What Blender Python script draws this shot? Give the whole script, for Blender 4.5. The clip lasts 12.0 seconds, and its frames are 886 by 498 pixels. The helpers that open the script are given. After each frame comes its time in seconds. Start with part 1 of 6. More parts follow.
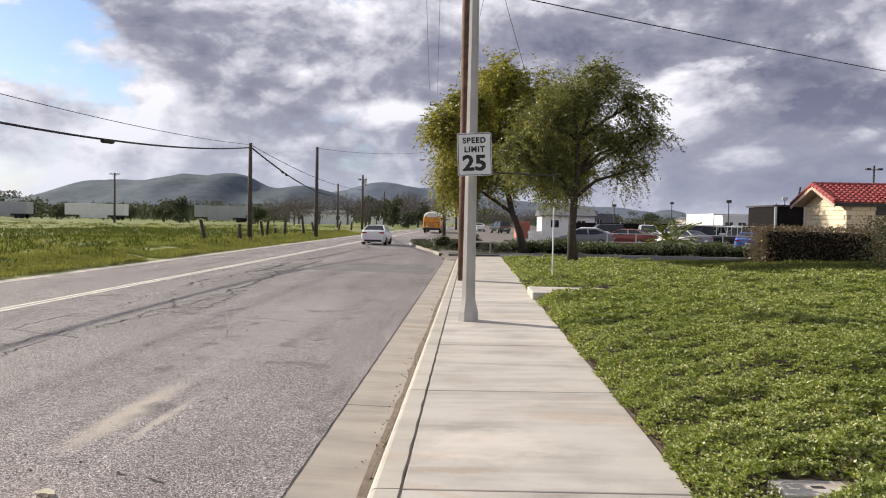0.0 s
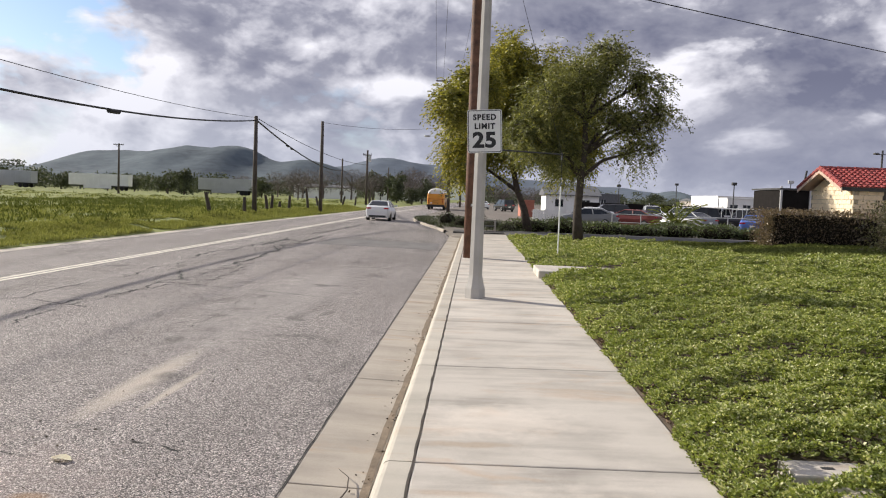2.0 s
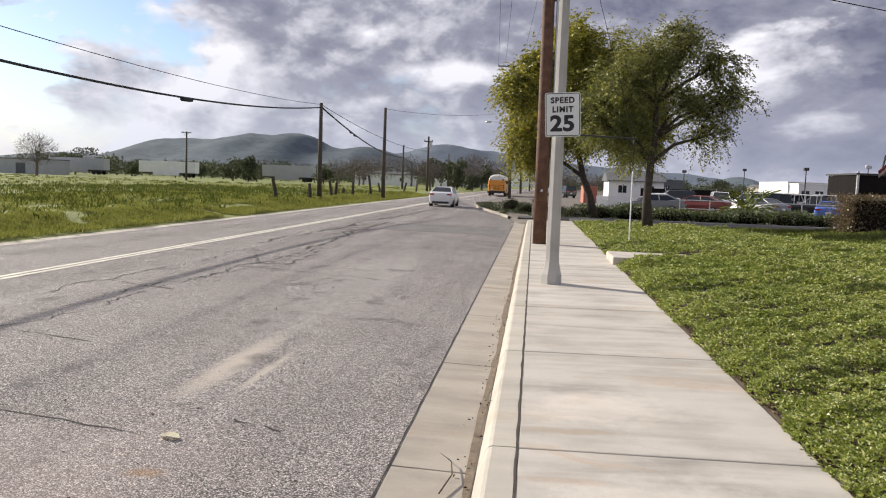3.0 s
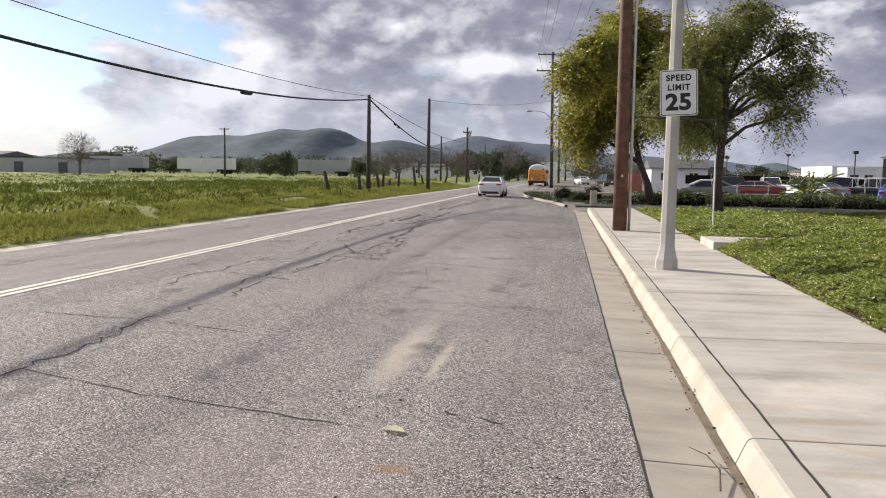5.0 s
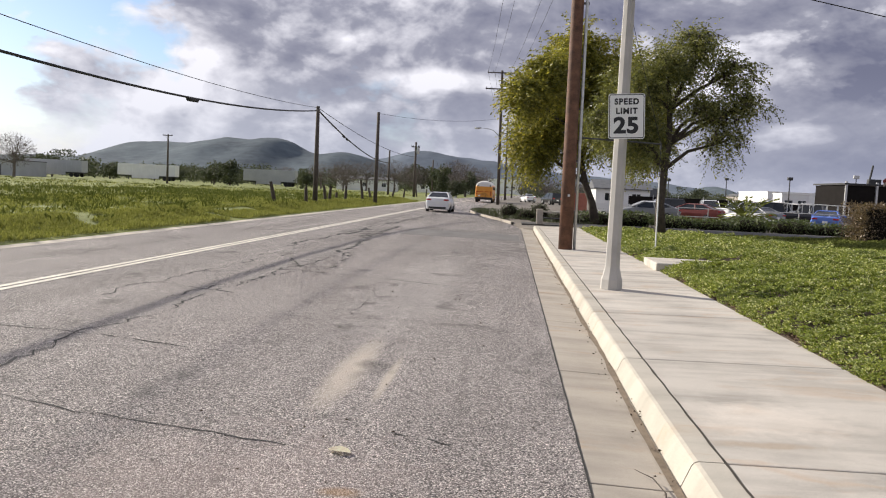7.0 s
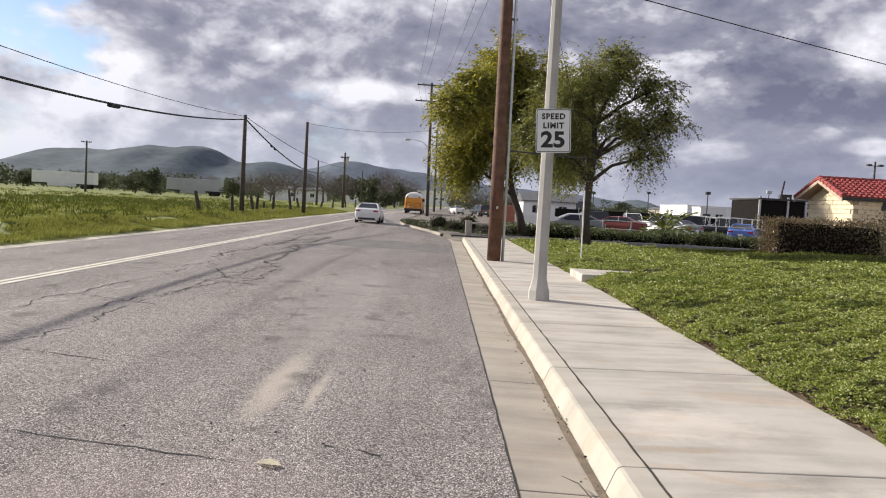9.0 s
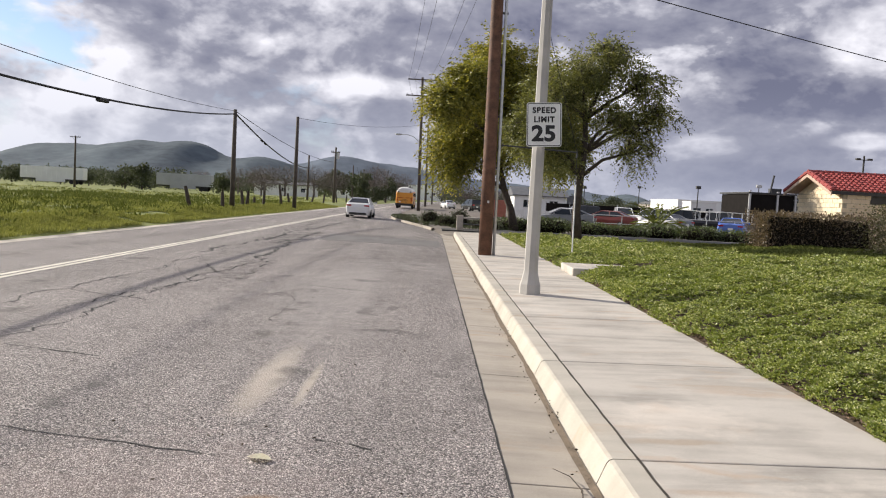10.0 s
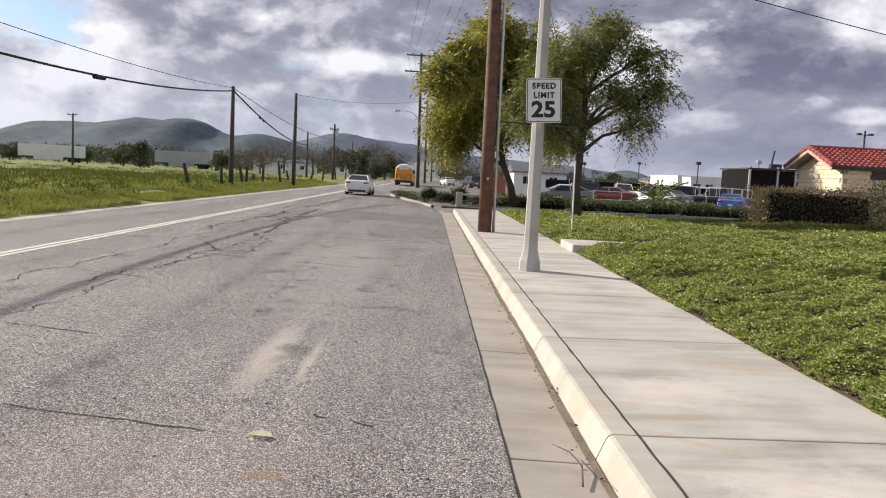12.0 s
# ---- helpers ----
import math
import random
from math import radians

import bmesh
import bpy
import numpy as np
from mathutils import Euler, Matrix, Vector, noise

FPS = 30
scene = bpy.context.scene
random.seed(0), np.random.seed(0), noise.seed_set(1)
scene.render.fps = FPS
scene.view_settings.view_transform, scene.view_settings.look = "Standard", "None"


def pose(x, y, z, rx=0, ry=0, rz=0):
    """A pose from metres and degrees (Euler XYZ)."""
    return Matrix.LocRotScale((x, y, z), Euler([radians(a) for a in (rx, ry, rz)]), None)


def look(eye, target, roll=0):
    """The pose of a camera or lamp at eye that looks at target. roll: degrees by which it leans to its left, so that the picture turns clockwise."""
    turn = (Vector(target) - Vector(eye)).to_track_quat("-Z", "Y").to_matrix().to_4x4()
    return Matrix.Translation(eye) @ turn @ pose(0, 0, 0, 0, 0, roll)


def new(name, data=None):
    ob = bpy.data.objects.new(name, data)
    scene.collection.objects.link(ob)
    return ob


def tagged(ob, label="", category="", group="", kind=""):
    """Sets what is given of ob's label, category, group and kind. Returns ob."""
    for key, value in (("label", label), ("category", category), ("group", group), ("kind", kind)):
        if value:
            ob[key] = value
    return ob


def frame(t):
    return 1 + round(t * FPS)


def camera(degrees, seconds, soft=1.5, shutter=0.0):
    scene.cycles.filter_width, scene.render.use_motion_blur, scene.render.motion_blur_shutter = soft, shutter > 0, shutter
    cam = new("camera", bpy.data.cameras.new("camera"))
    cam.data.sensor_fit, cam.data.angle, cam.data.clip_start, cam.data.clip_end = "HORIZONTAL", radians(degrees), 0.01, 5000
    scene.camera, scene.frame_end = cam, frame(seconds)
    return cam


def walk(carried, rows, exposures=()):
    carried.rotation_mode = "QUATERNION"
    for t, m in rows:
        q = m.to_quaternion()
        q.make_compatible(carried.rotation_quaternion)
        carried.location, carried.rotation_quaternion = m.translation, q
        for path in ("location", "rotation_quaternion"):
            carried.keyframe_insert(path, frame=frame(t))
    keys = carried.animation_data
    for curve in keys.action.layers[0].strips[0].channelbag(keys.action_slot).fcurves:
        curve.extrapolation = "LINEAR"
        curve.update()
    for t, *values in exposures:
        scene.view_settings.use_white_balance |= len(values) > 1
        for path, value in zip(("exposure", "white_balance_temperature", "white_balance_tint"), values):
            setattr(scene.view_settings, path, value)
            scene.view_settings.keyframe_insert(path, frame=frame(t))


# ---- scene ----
cam = camera(59.3, 12.0, soft=1.1)
PATH = [
    (0, (0.447, 0.004, 1.814), (0.375, 2.002, 1.739), 1.1),
    (0.5, (0.443, -0.011, 1.813), (0.501, 1.986, 1.705), 1.8),
    (1, (0.433, 0.002, 1.812), (0.511, 1.996, 1.677), 2.1),
    (1.5, (0.406, 0.001, 1.81), (0.431, 1.996, 1.678), 2.1),
    (2, (0.353, -0.009, 1.804), (0.276, 1.985, 1.67), 2.2),
    (2.5, (0.289, 0.021, 1.786), (0.121, 2.007, 1.628), 2.3),
    (3, (0.039, 0.051, 1.76), (-0.186, 2.031, 1.586), 2.1),
    (3.2, (-0.108, 0.085, 1.757), (-0.34, 2.063, 1.581), 2.4),
    (4.8, (-1.249, 0.233, 1.597), (-1.543, 2.202, 1.408), 0.9),
    (5, (-1.36, 0.261, 1.596), (-1.663, 2.228, 1.4), 1.0),
    (5.5, (-1.462, 0.311, 1.602), (-1.767, 2.278, 1.401), 1.3),
    (6, (-1.403, 0.318, 1.624), (-1.686, 2.289, 1.428), 1.7),
    (6.5, (-1.4, 0.314, 1.618), (-1.631, 2.292, 1.442), 2.2),
    (7, (-1.41, 0.309, 1.618), (-1.576, 2.296, 1.463), 2.7),
    (9, (-1.421, 0.258, 1.621), (-1.407, 2.254, 1.504), 3.2),
    (9.5, (-1.416, 0.255, 1.621), (-1.387, 2.251, 1.5), 3.1),
    (10, (-1.416, 0.271, 1.61), (-1.379, 2.266, 1.481), 3.1),
    (10.5, (-1.421, 0.264, 1.615), (-1.382, 2.259, 1.471), 3.2),
    (11, (-1.423, 0.287, 1.608), (-1.384, 2.28, 1.448), 3.2),
    (11.5, (-1.412, 0.286, 1.608), (-1.372, 2.278, 1.433), 3.1),
    (12, (-1.416, 0.285, 1.61), (-1.375, 2.276, 1.422), 2.9),
]
walk(cam, [(t, look(eye, target, roll)) for t, eye, target, roll in PATH])


# ---- world, sun ----
SUN_DIR = Vector((-0.80, 0.44, 0.425)).normalized()
SUN_EL = math.asin(SUN_DIR.z)
SUN_AZ = math.atan2(SUN_DIR.x, SUN_DIR.y)


def nlink(nt, a, b):
    nt.links.new(a, b)


def nnode(nt, kind, **props):
    n = nt.nodes.new(kind)
    for k, v in props.items():
        if k == "blend":
            n.blend_type = v
        elif k == "op":
            n.operation = v
        elif k == "dtype":
            n.data_type = v
    return n


def mathn(nt, op, a, b=None, clamp=False):
    n = nt.nodes.new("ShaderNodeMath")
    n.operation = op
    n.use_clamp = clamp
    for k, v in enumerate((a, b)):
        if v is None:
            continue
        if isinstance(v, (int, float)):
            n.inputs[k].default_value = v
        else:
            nt.links.new(v, n.inputs[k])
    return n.outputs[0]


def mixc(nt, fac, a, b, blend="MIX"):
    n = nt.nodes.new("ShaderNodeMix")
    n.data_type = "RGBA"
    n.blend_type = blend
    n.clamp_factor = True
    for sock, v in ((n.inputs[0], fac), (n.inputs[6], a), (n.inputs[7], b)):
        if isinstance(v, (int, float)):
            sock.default_value = v
        elif isinstance(v, (tuple, list)):
            sock.default_value = (*v[:3], 1)
        else:
            nt.links.new(v, sock)
    return n.outputs[2]


def ramp(nt, fac, stops):
    n = nt.nodes.new("ShaderNodeValToRGB")
    el = n.color_ramp.elements
    while len(el) < len(stops):
        el.new(0.5)
    for e, (p, c) in zip(el, stops):
        e.position = p
        e.color = (c, c, c, 1) if isinstance(c, (int, float)) else (*c[:3], 1)
    nt.links.new(fac, n.inputs[0])
    return n.outputs[0]


def noisen(nt, vec, scale, detail=4, rough=0.55, distort=0.0):
    n = nt.nodes.new("ShaderNodeTexNoise")
    n.inputs["Scale"].default_value = scale
    n.inputs["Detail"].default_value = detail
    n.inputs["Roughness"].default_value = rough
    n.inputs["Distortion"].default_value = distort
    if vec is not None:
        nt.links.new(vec, n.inputs["Vector"])
    return n.outputs["Fac"]


def mapping(nt, vec, scale=(1, 1, 1), loc=(0, 0, 0), rot=(0, 0, 0)):
    n = nt.nodes.new("ShaderNodeMapping")
    n.inputs["Scale"].default_value = scale
    n.inputs["Location"].default_value = loc
    n.inputs["Rotation"].default_value = rot
    nt.links.new(vec, n.inputs["Vector"])
    return n.outputs[0]


def make_world():
    w = bpy.data.worlds.new("world")
    scene.world = w
    w.use_nodes = True
    nt = w.node_tree
    nt.nodes.clear()
    out = nt.nodes.new("ShaderNodeOutputWorld")
    bg = nt.nodes.new("ShaderNodeBackground")
    nlink(nt, bg.outputs[0], out.inputs[0])
    sky = nt.nodes.new("ShaderNodeTexSky")
    sky.sky_type = "NISHITA"
    sky.sun_disc = False
    sky.sun_elevation = SUN_EL
    sky.sun_rotation = SUN_AZ
    sky.air_density = 1.0
    sky.dust_density = 0.6
    co = nt.nodes.new("ShaderNodeTexCoord").outputs["Generated"]
    sep = nt.nodes.new("ShaderNodeSeparateXYZ")
    nlink(nt, co, sep.inputs[0])
    # clouds: heaped fractal density, lit on the side towards the sun, grey where deep
    p = mapping(nt, co, (1, 1, 1.75), CLOUD_SHIFT)
    warp = nt.nodes.new("ShaderNodeTexNoise")
    warp.inputs["Scale"].default_value = 3.5
    warp.inputs["Detail"].default_value = 3
    nlink(nt, p, warp.inputs["Vector"])
    wv = nt.nodes.new("ShaderNodeVectorMath")
    wv.operation = "MULTIPLY_ADD"
    nlink(nt, warp.outputs["Color"], wv.inputs[0])
    wv.inputs[1].default_value = (0.09, 0.09, 0.09)
    nlink(nt, p, wv.inputs[2])

    def heap(vec):
        mass = noisen(nt, vec, 4.2, 9, 0.56, 0.0)
        puff = nt.nodes.new("ShaderNodeTexVoronoi")
        puff.feature = "SMOOTH_F1"
        puff.inputs["Scale"].default_value = 9.0
        puff.inputs["Detail"].default_value = 4
        puff.inputs["Roughness"].default_value = 0.6
        puff.inputs["Smoothness"].default_value = 0.45
        puff.normalize = True
        nlink(nt, vec, puff.inputs["Vector"])
        billow = mathn(nt, "SUBTRACT", 0.8, puff.outputs["Distance"])
        return mathn(nt, "ADD", mathn(nt, "MULTIPLY", mass, 0.66), mathn(nt, "MULTIPLY", billow, 0.34))

    here = heap(wv.outputs[0])
    there = heap(mapping(nt, wv.outputs[0], (1, 1, 1), (-0.022, 0.0, 0.030)))
    relief = mathn(nt, "SUBTRACT", here, there)
    belly = noisen(nt, wv.outputs[0], 3.4, 4, 0.5)
    dens, depth = here, mathn(nt, "ADD", mathn(nt, "ADD", mathn(nt, "MULTIPLY", here, 0.45), mathn(nt, "MULTIPLY", belly, 0.95)), -0.21)
    for cx, cz, wide, high, more, deep in CLOUD_BANKS:
        cy = math.sqrt(1 - cx * cx - cz * cz)
        d = nt.nodes.new("ShaderNodeVectorMath")
        d.operation = "LENGTH"
        nlink(nt, mapping(nt, co, (1 / wide, 0.6 / wide, 1 / high), (-cx / wide, -0.6 * cy / wide, -cz / high)), d.inputs[0])
        fall = ramp(nt, mathn(nt, "ADD", d.outputs["Value"], mathn(nt, "MULTIPLY", mathn(nt, "SUBTRACT", here, 0.5), 4.0)), ((0.50, 1.0), (0.92, 0.0)))
        if more:
            dens = mathn(nt, "ADD", dens, mathn(nt, "MULTIPLY", fall, more))
        if deep:
            depth = mathn(nt, "ADD", depth, mathn(nt, "MULTIPLY", fall, deep))
    cover = ramp(nt, mathn(nt, "ADD", dens, mathn(nt, "MULTIPLY", sep.outputs[0], 0.10)), ((0.36, 0.0), (0.45, 1.0)))
    dark = mathn(nt, "SUBTRACT", depth, mathn(nt, "MULTIPLY", relief, CLOUD_RELIEF))
    dark = ramp(nt, dark, ((0.22, 0.0), (0.40, 0.45), (0.55, 0.80), (0.85, 1.0)))
    cloud = mixc(nt, dark, CLOUD_LIT, CLOUD_BASE)
    # thin haze layer near the horizon
    haze = ramp(nt, sep.outputs[2], ((0.0, 1.0), (0.06, 0.55), (0.15, 0.0)))
    glow = mathn(nt, "MULTIPLY", mathn(nt, "SUBTRACT", 0.45, mathn(nt, "MULTIPLY", sep.outputs[0], 1.0)), 1.0, True)
    hazec = mixc(nt, glow, HAZE_FAR, HAZE_SUN)
    blue = mixc(nt, 1.0, sky.outputs[0], SKY_GAIN, "MULTIPLY")
    col = mixc(nt, cover, blue, cloud)
    col = mixc(nt, mathn(nt, "MULTIPLY", haze, 0.75), col, hazec)
    nlink(nt, col, bg.inputs[0])
    bg.inputs[1].default_value = 0.1


CLOUD_SHIFT = (3.1, 1.7, 0.4)
CLOUD_RELIEF = 3.0
CLOUD_LIT = (8.0, 7.9, 8.5)
CLOUD_BASE = (1.50, 1.58, 2.30)
# place (x, z of the direction), half width, half height, more or less cover, more or less depth
CLOUD_BANKS = ((-0.60, 0.11, 0.12, 0.06, -0.13, 0.0), (-0.46, 0.17, 0.10, 0.06, -0.08, -0.10), (-0.40, 0.15, 0.10, 0.06, 0.0, -0.16),
               (-0.31, 0.165, 0.09, 0.05, 0.10, 0.08), (-0.10, 0.19, 0.16, 0.04, 0.10, 0.07), (-0.09, 0.132, 0.10, 0.022, 0.0, -0.26),
               (0.27, 0.215, 0.17, 0.05, 0.12, 0.20), (0.37, 0.170, 0.11, 0.05, 0.12, 0.22), (0.47, 0.135, 0.16, 0.035, 0.12, 0.20),
               (0.475, 0.198, 0.065, 0.05, 0.0, -0.24), (0.25, 0.125, 0.09, 0.035, 0.05, -0.24), (0.335, 0.082, 0.060, 0.020, 0.08, -0.30),
               (0.475, 0.088, 0.040, 0.012, 0.05, -0.24), (0.36, 0.10, 0.30, 0.07, 0.10, 0.10), (-0.48, 0.11, 0.26, 0.13, 0.0, -0.13), (0.12, 0.12, 0.22, 0.06, 0.05, -0.10))
HAZE_FAR = (3.0, 3.2, 4.2)
HAZE_SUN = (6.0, 6.3, 7.2)
SKY_GAIN = (0.80, 0.88, 1.06)
make_world()
sun = new("sun", bpy.data.lights.new("sun", "SUN"))
sun.data.energy = 5.3
sun.data.angle = radians(0.7)
sun.data.color = (1.0, 0.92, 0.80)
sun.matrix_world = look((0, 0, 60), Vector((0, 0, 60)) - SUN_DIR)
scene.view_settings.exposure = 0.30


# ---- materials ----
def material(name, base, rough=0.8, var=0.25, scale=6.0, fine=60.0, bump=0.15, metal=0.0, spec=0.5,
             random_obj=0.0, island=0.0, tint=None, dist=0.01):
    """Procedural surface: base colour with broad and fine variation and a fine relief."""
    m = bpy.data.materials.new(name)
    m.use_nodes = True
    nt = m.node_tree
    b = nt.nodes["Principled BSDF"]
    b.inputs["Roughness"].default_value = rough
    b.inputs["Metallic"].default_value = metal
    b.inputs["Specular IOR Level"].default_value = spec
    pos = nt.nodes.new("ShaderNodeNewGeometry").outputs["Position"]
    n1 = noisen(nt, pos, scale, 4, 0.6)
    n2 = noisen(nt, pos, fine, 3, 0.6)
    lo = tuple(c * (1 - var) for c in base)
    hi = tuple(min(1, c * (1 + var)) for c in (tint or base))
    f = mathn(nt, "ADD", mathn(nt, "MULTIPLY", n1, 0.65), mathn(nt, "MULTIPLY", n2, 0.35))
    f = ramp(nt, f, ((0.33, 0.0), (0.67, 1.0)))
    col = mixc(nt, f, lo, hi)
    if random_obj:
        r = nt.nodes.new("ShaderNodeObjectInfo").outputs["Random"]
        k = mathn(nt, "ADD", mathn(nt, "MULTIPLY", r, 2 * random_obj), 1 - random_obj)
        cb = nt.nodes.new("ShaderNodeCombineXYZ")
        for q in range(3):
            nlink(nt, k, cb.inputs[q])
        col = mixc(nt, 1.0, col, cb.outputs[0], "MULTIPLY")
    if island:
        r = nt.nodes.new("ShaderNodeNewGeometry").outputs["Random Per Island"]
        k = mathn(nt, "ADD", mathn(nt, "MULTIPLY", r, 2 * island), 1 - island)
        cb = nt.nodes.new("ShaderNodeCombineXYZ")
        for q in range(3):
            nlink(nt, k, cb.inputs[q])
        col = mixc(nt, 1.0, col, cb.outputs[0], "MULTIPLY")
    nlink(nt, col, b.inputs["Base Color"])
    if bump:
        bn = nt.nodes.new("ShaderNodeBump")
        bn.inputs["Strength"].default_value = bump
        bn.inputs["Distance"].default_value = dist
        nlink(nt, n2, bn.inputs["Height"])
        nlink(nt, bn.outputs[0], b.inputs["Normal"])
    return m


def leaf_material(name, dark, light, rough=0.45, trans=0.35, yellow=None, spec=0.5, top=0.97):
    """Leaves: each one its own shade, some light passing through."""
    m = bpy.data.materials.new(name)
    m.use_nodes = True
    nt = m.node_tree
    b = nt.nodes["Principled BSDF"]
    out = nt.nodes["Material Output"]
    geo = nt.nodes.new("ShaderNodeNewGeometry")
    r = geo.outputs["Random Per Island"]
    big = noisen(nt, geo.outputs["Position"], 0.5, 3, 0.5)
    f = mathn(nt, "ADD", mathn(nt, "MULTIPLY", r, 0.65), mathn(nt, "MULTIPLY", big, 0.35))
    stops = [(0.1, dark), (min(0.8, top - 0.16), light)]
    if yellow:
        stops.append((top, yellow))
    col = ramp(nt, f, stops)
    nlink(nt, col, b.inputs["Base Color"])
    b.inputs["Roughness"].default_value = rough
    b.inputs["Specular IOR Level"].default_value = spec
    tr = nt.nodes.new("ShaderNodeBsdfTranslucent")
    nlink(nt, mixc(nt, 1.0, col, (1.0, 1.0, 0.55), "MULTIPLY"), tr.inputs[0])
    mx = nt.nodes.new("ShaderNodeMixShader")
    mx.inputs[0].default_value = trans
    nlink(nt, b.outputs[0], mx.inputs[1])
    nlink(nt, tr.outputs[0], mx.inputs[2])
    nlink(nt, mx.outputs[0], out.inputs[0])
    return m


def blotch(nt, pos, cx, cy, rx, ry, wob=0.6, rot=0.0):
    """A worn or dirty patch with ragged edge, round a point of the ground: 1 in the middle, 0 outside."""
    p = mapping(nt, pos, (1, 1, 0), (-cx, -cy, 0))
    p = mapping(nt, p, (1 / rx, 1 / ry, 0), (0, 0, 0), (0, 0, rot))
    ln = nt.nodes.new("ShaderNodeVectorMath")
    ln.operation = "LENGTH"
    nlink(nt, p, ln.inputs[0])
    n = noisen(nt, pos, 5.0, 5, 0.65)
    d = mathn(nt, "ADD", ln.outputs["Value"], mathn(nt, "MULTIPLY", mathn(nt, "SUBTRACT", n, 0.5), 2 * wob))
    return ramp(nt, d, ((0.35, 1.0), (1.0, 0.0)))


def asphalt_material():
    m = bpy.data.materials.new("aged_asphalt")
    m.use_nodes = True
    nt = m.node_tree
    b = nt.nodes["Principled BSDF"]
    pos = nt.nodes.new("ShaderNodeNewGeometry").outputs["Position"]
    vor = nt.nodes.new("ShaderNodeTexVoronoi")
    vor.inputs["Scale"].default_value = 105
    nlink(nt, pos, vor.inputs["Vector"])
    hsv = nt.nodes.new("ShaderNodeSeparateColor")
    nlink(nt, vor.outputs["Color"], hsv.inputs[0])
    stone = ramp(nt, hsv.outputs[0], ((0.0, (0.07, 0.064, 0.062)), (0.45, (0.32, 0.289, 0.276)), (0.80, (0.62, 0.555, 0.525)), (1.0, (1.0, 0.92, 0.86))))
    gap = ramp(nt, vor.outputs["Distance"], ((0.25, 1.0), (0.75, 0.30)))
    col = mixc(nt, 1.0, stone, gap, "MULTIPLY")
    # long wheel paths and streaks along the road
    streak = noisen(nt, mapping(nt, pos, (0.9, 0.05, 1)), 1.0, 5, 0.6)
    patch = noisen(nt, pos, 0.35, 5, 0.6)
    k = mathn(nt, "ADD", mathn(nt, "MULTIPLY", streak, 0.6), mathn(nt, "MULTIPLY", patch, 0.4))
    col = mixc(nt, 1.0, col, ramp(nt, k, ((0.3, 0.66), (0.7, 1.34))), "MULTIPLY")
    # ochre stain, pale scraped dust, oil spots, a darker repair patch
    dust = mathn(nt, "MAXIMUM", blotch(nt, pos, -2.80, 7.4, 0.20, 1.7, 0.38, 0.05), blotch(nt, pos, -2.42, 7.2, 0.06, 1.0, 0.3))
    col = mixc(nt, mathn(nt, "MULTIPLY", dust, 0.8), col, (0.53, 0.465, 0.395))
    worn = blotch(nt, pos, -2.9, 14.5, 1.0, 7.5, 0.8)
    col = mixc(nt, mathn(nt, "MULTIPLY", worn, 0.45), col, (0.42, 0.39, 0.37))
    near = blotch(nt, pos, -2.9, 4.2, 1.4, 1.6, 0.9)
    col = mixc(nt, mathn(nt, "MULTIPLY", near, 0.30), col, (0.42, 0.34, 0.31))
    rust = blotch(nt, pos, -2.28, 4.5, 0.16, 0.09, 0.4)
    col = mixc(nt, mathn(nt, "MULTIPLY", rust, 0.5), col, (0.30, 0.17, 0.06))
    spots = ramp(nt, noisen(nt, mapping(nt, pos, (1.0, 0.7, 1)), 1.6, 3, 0.5), ((0.60, 0.0), (0.72, 1.0)))
    col = mixc(nt, mathn(nt, "MULTIPLY", spots, 0.5), col, (0.06, 0.058, 0.056))
    fix = blotch(nt, pos, -3.4, 31.0, 2.6, 3.2, 0.15)
    col = mixc(nt, mathn(nt, "MULTIPLY", fix, 0.45), col, (0.085, 0.082, 0.08))
    nlink(nt, col, b.inputs["Base Color"])
    b.inputs["Roughness"].default_value = 0.85
    b.inputs["Specular IOR Level"].default_value = 0.35
    bn = nt.nodes.new("ShaderNodeBump")
    bn.inputs["Strength"].default_value = 0.9
    bn.inputs["Distance"].default_value = 0.007
    nlink(nt, gap, bn.inputs["Height"])
    nlink(nt, bn.outputs[0], b.inputs["Normal"])
    return m


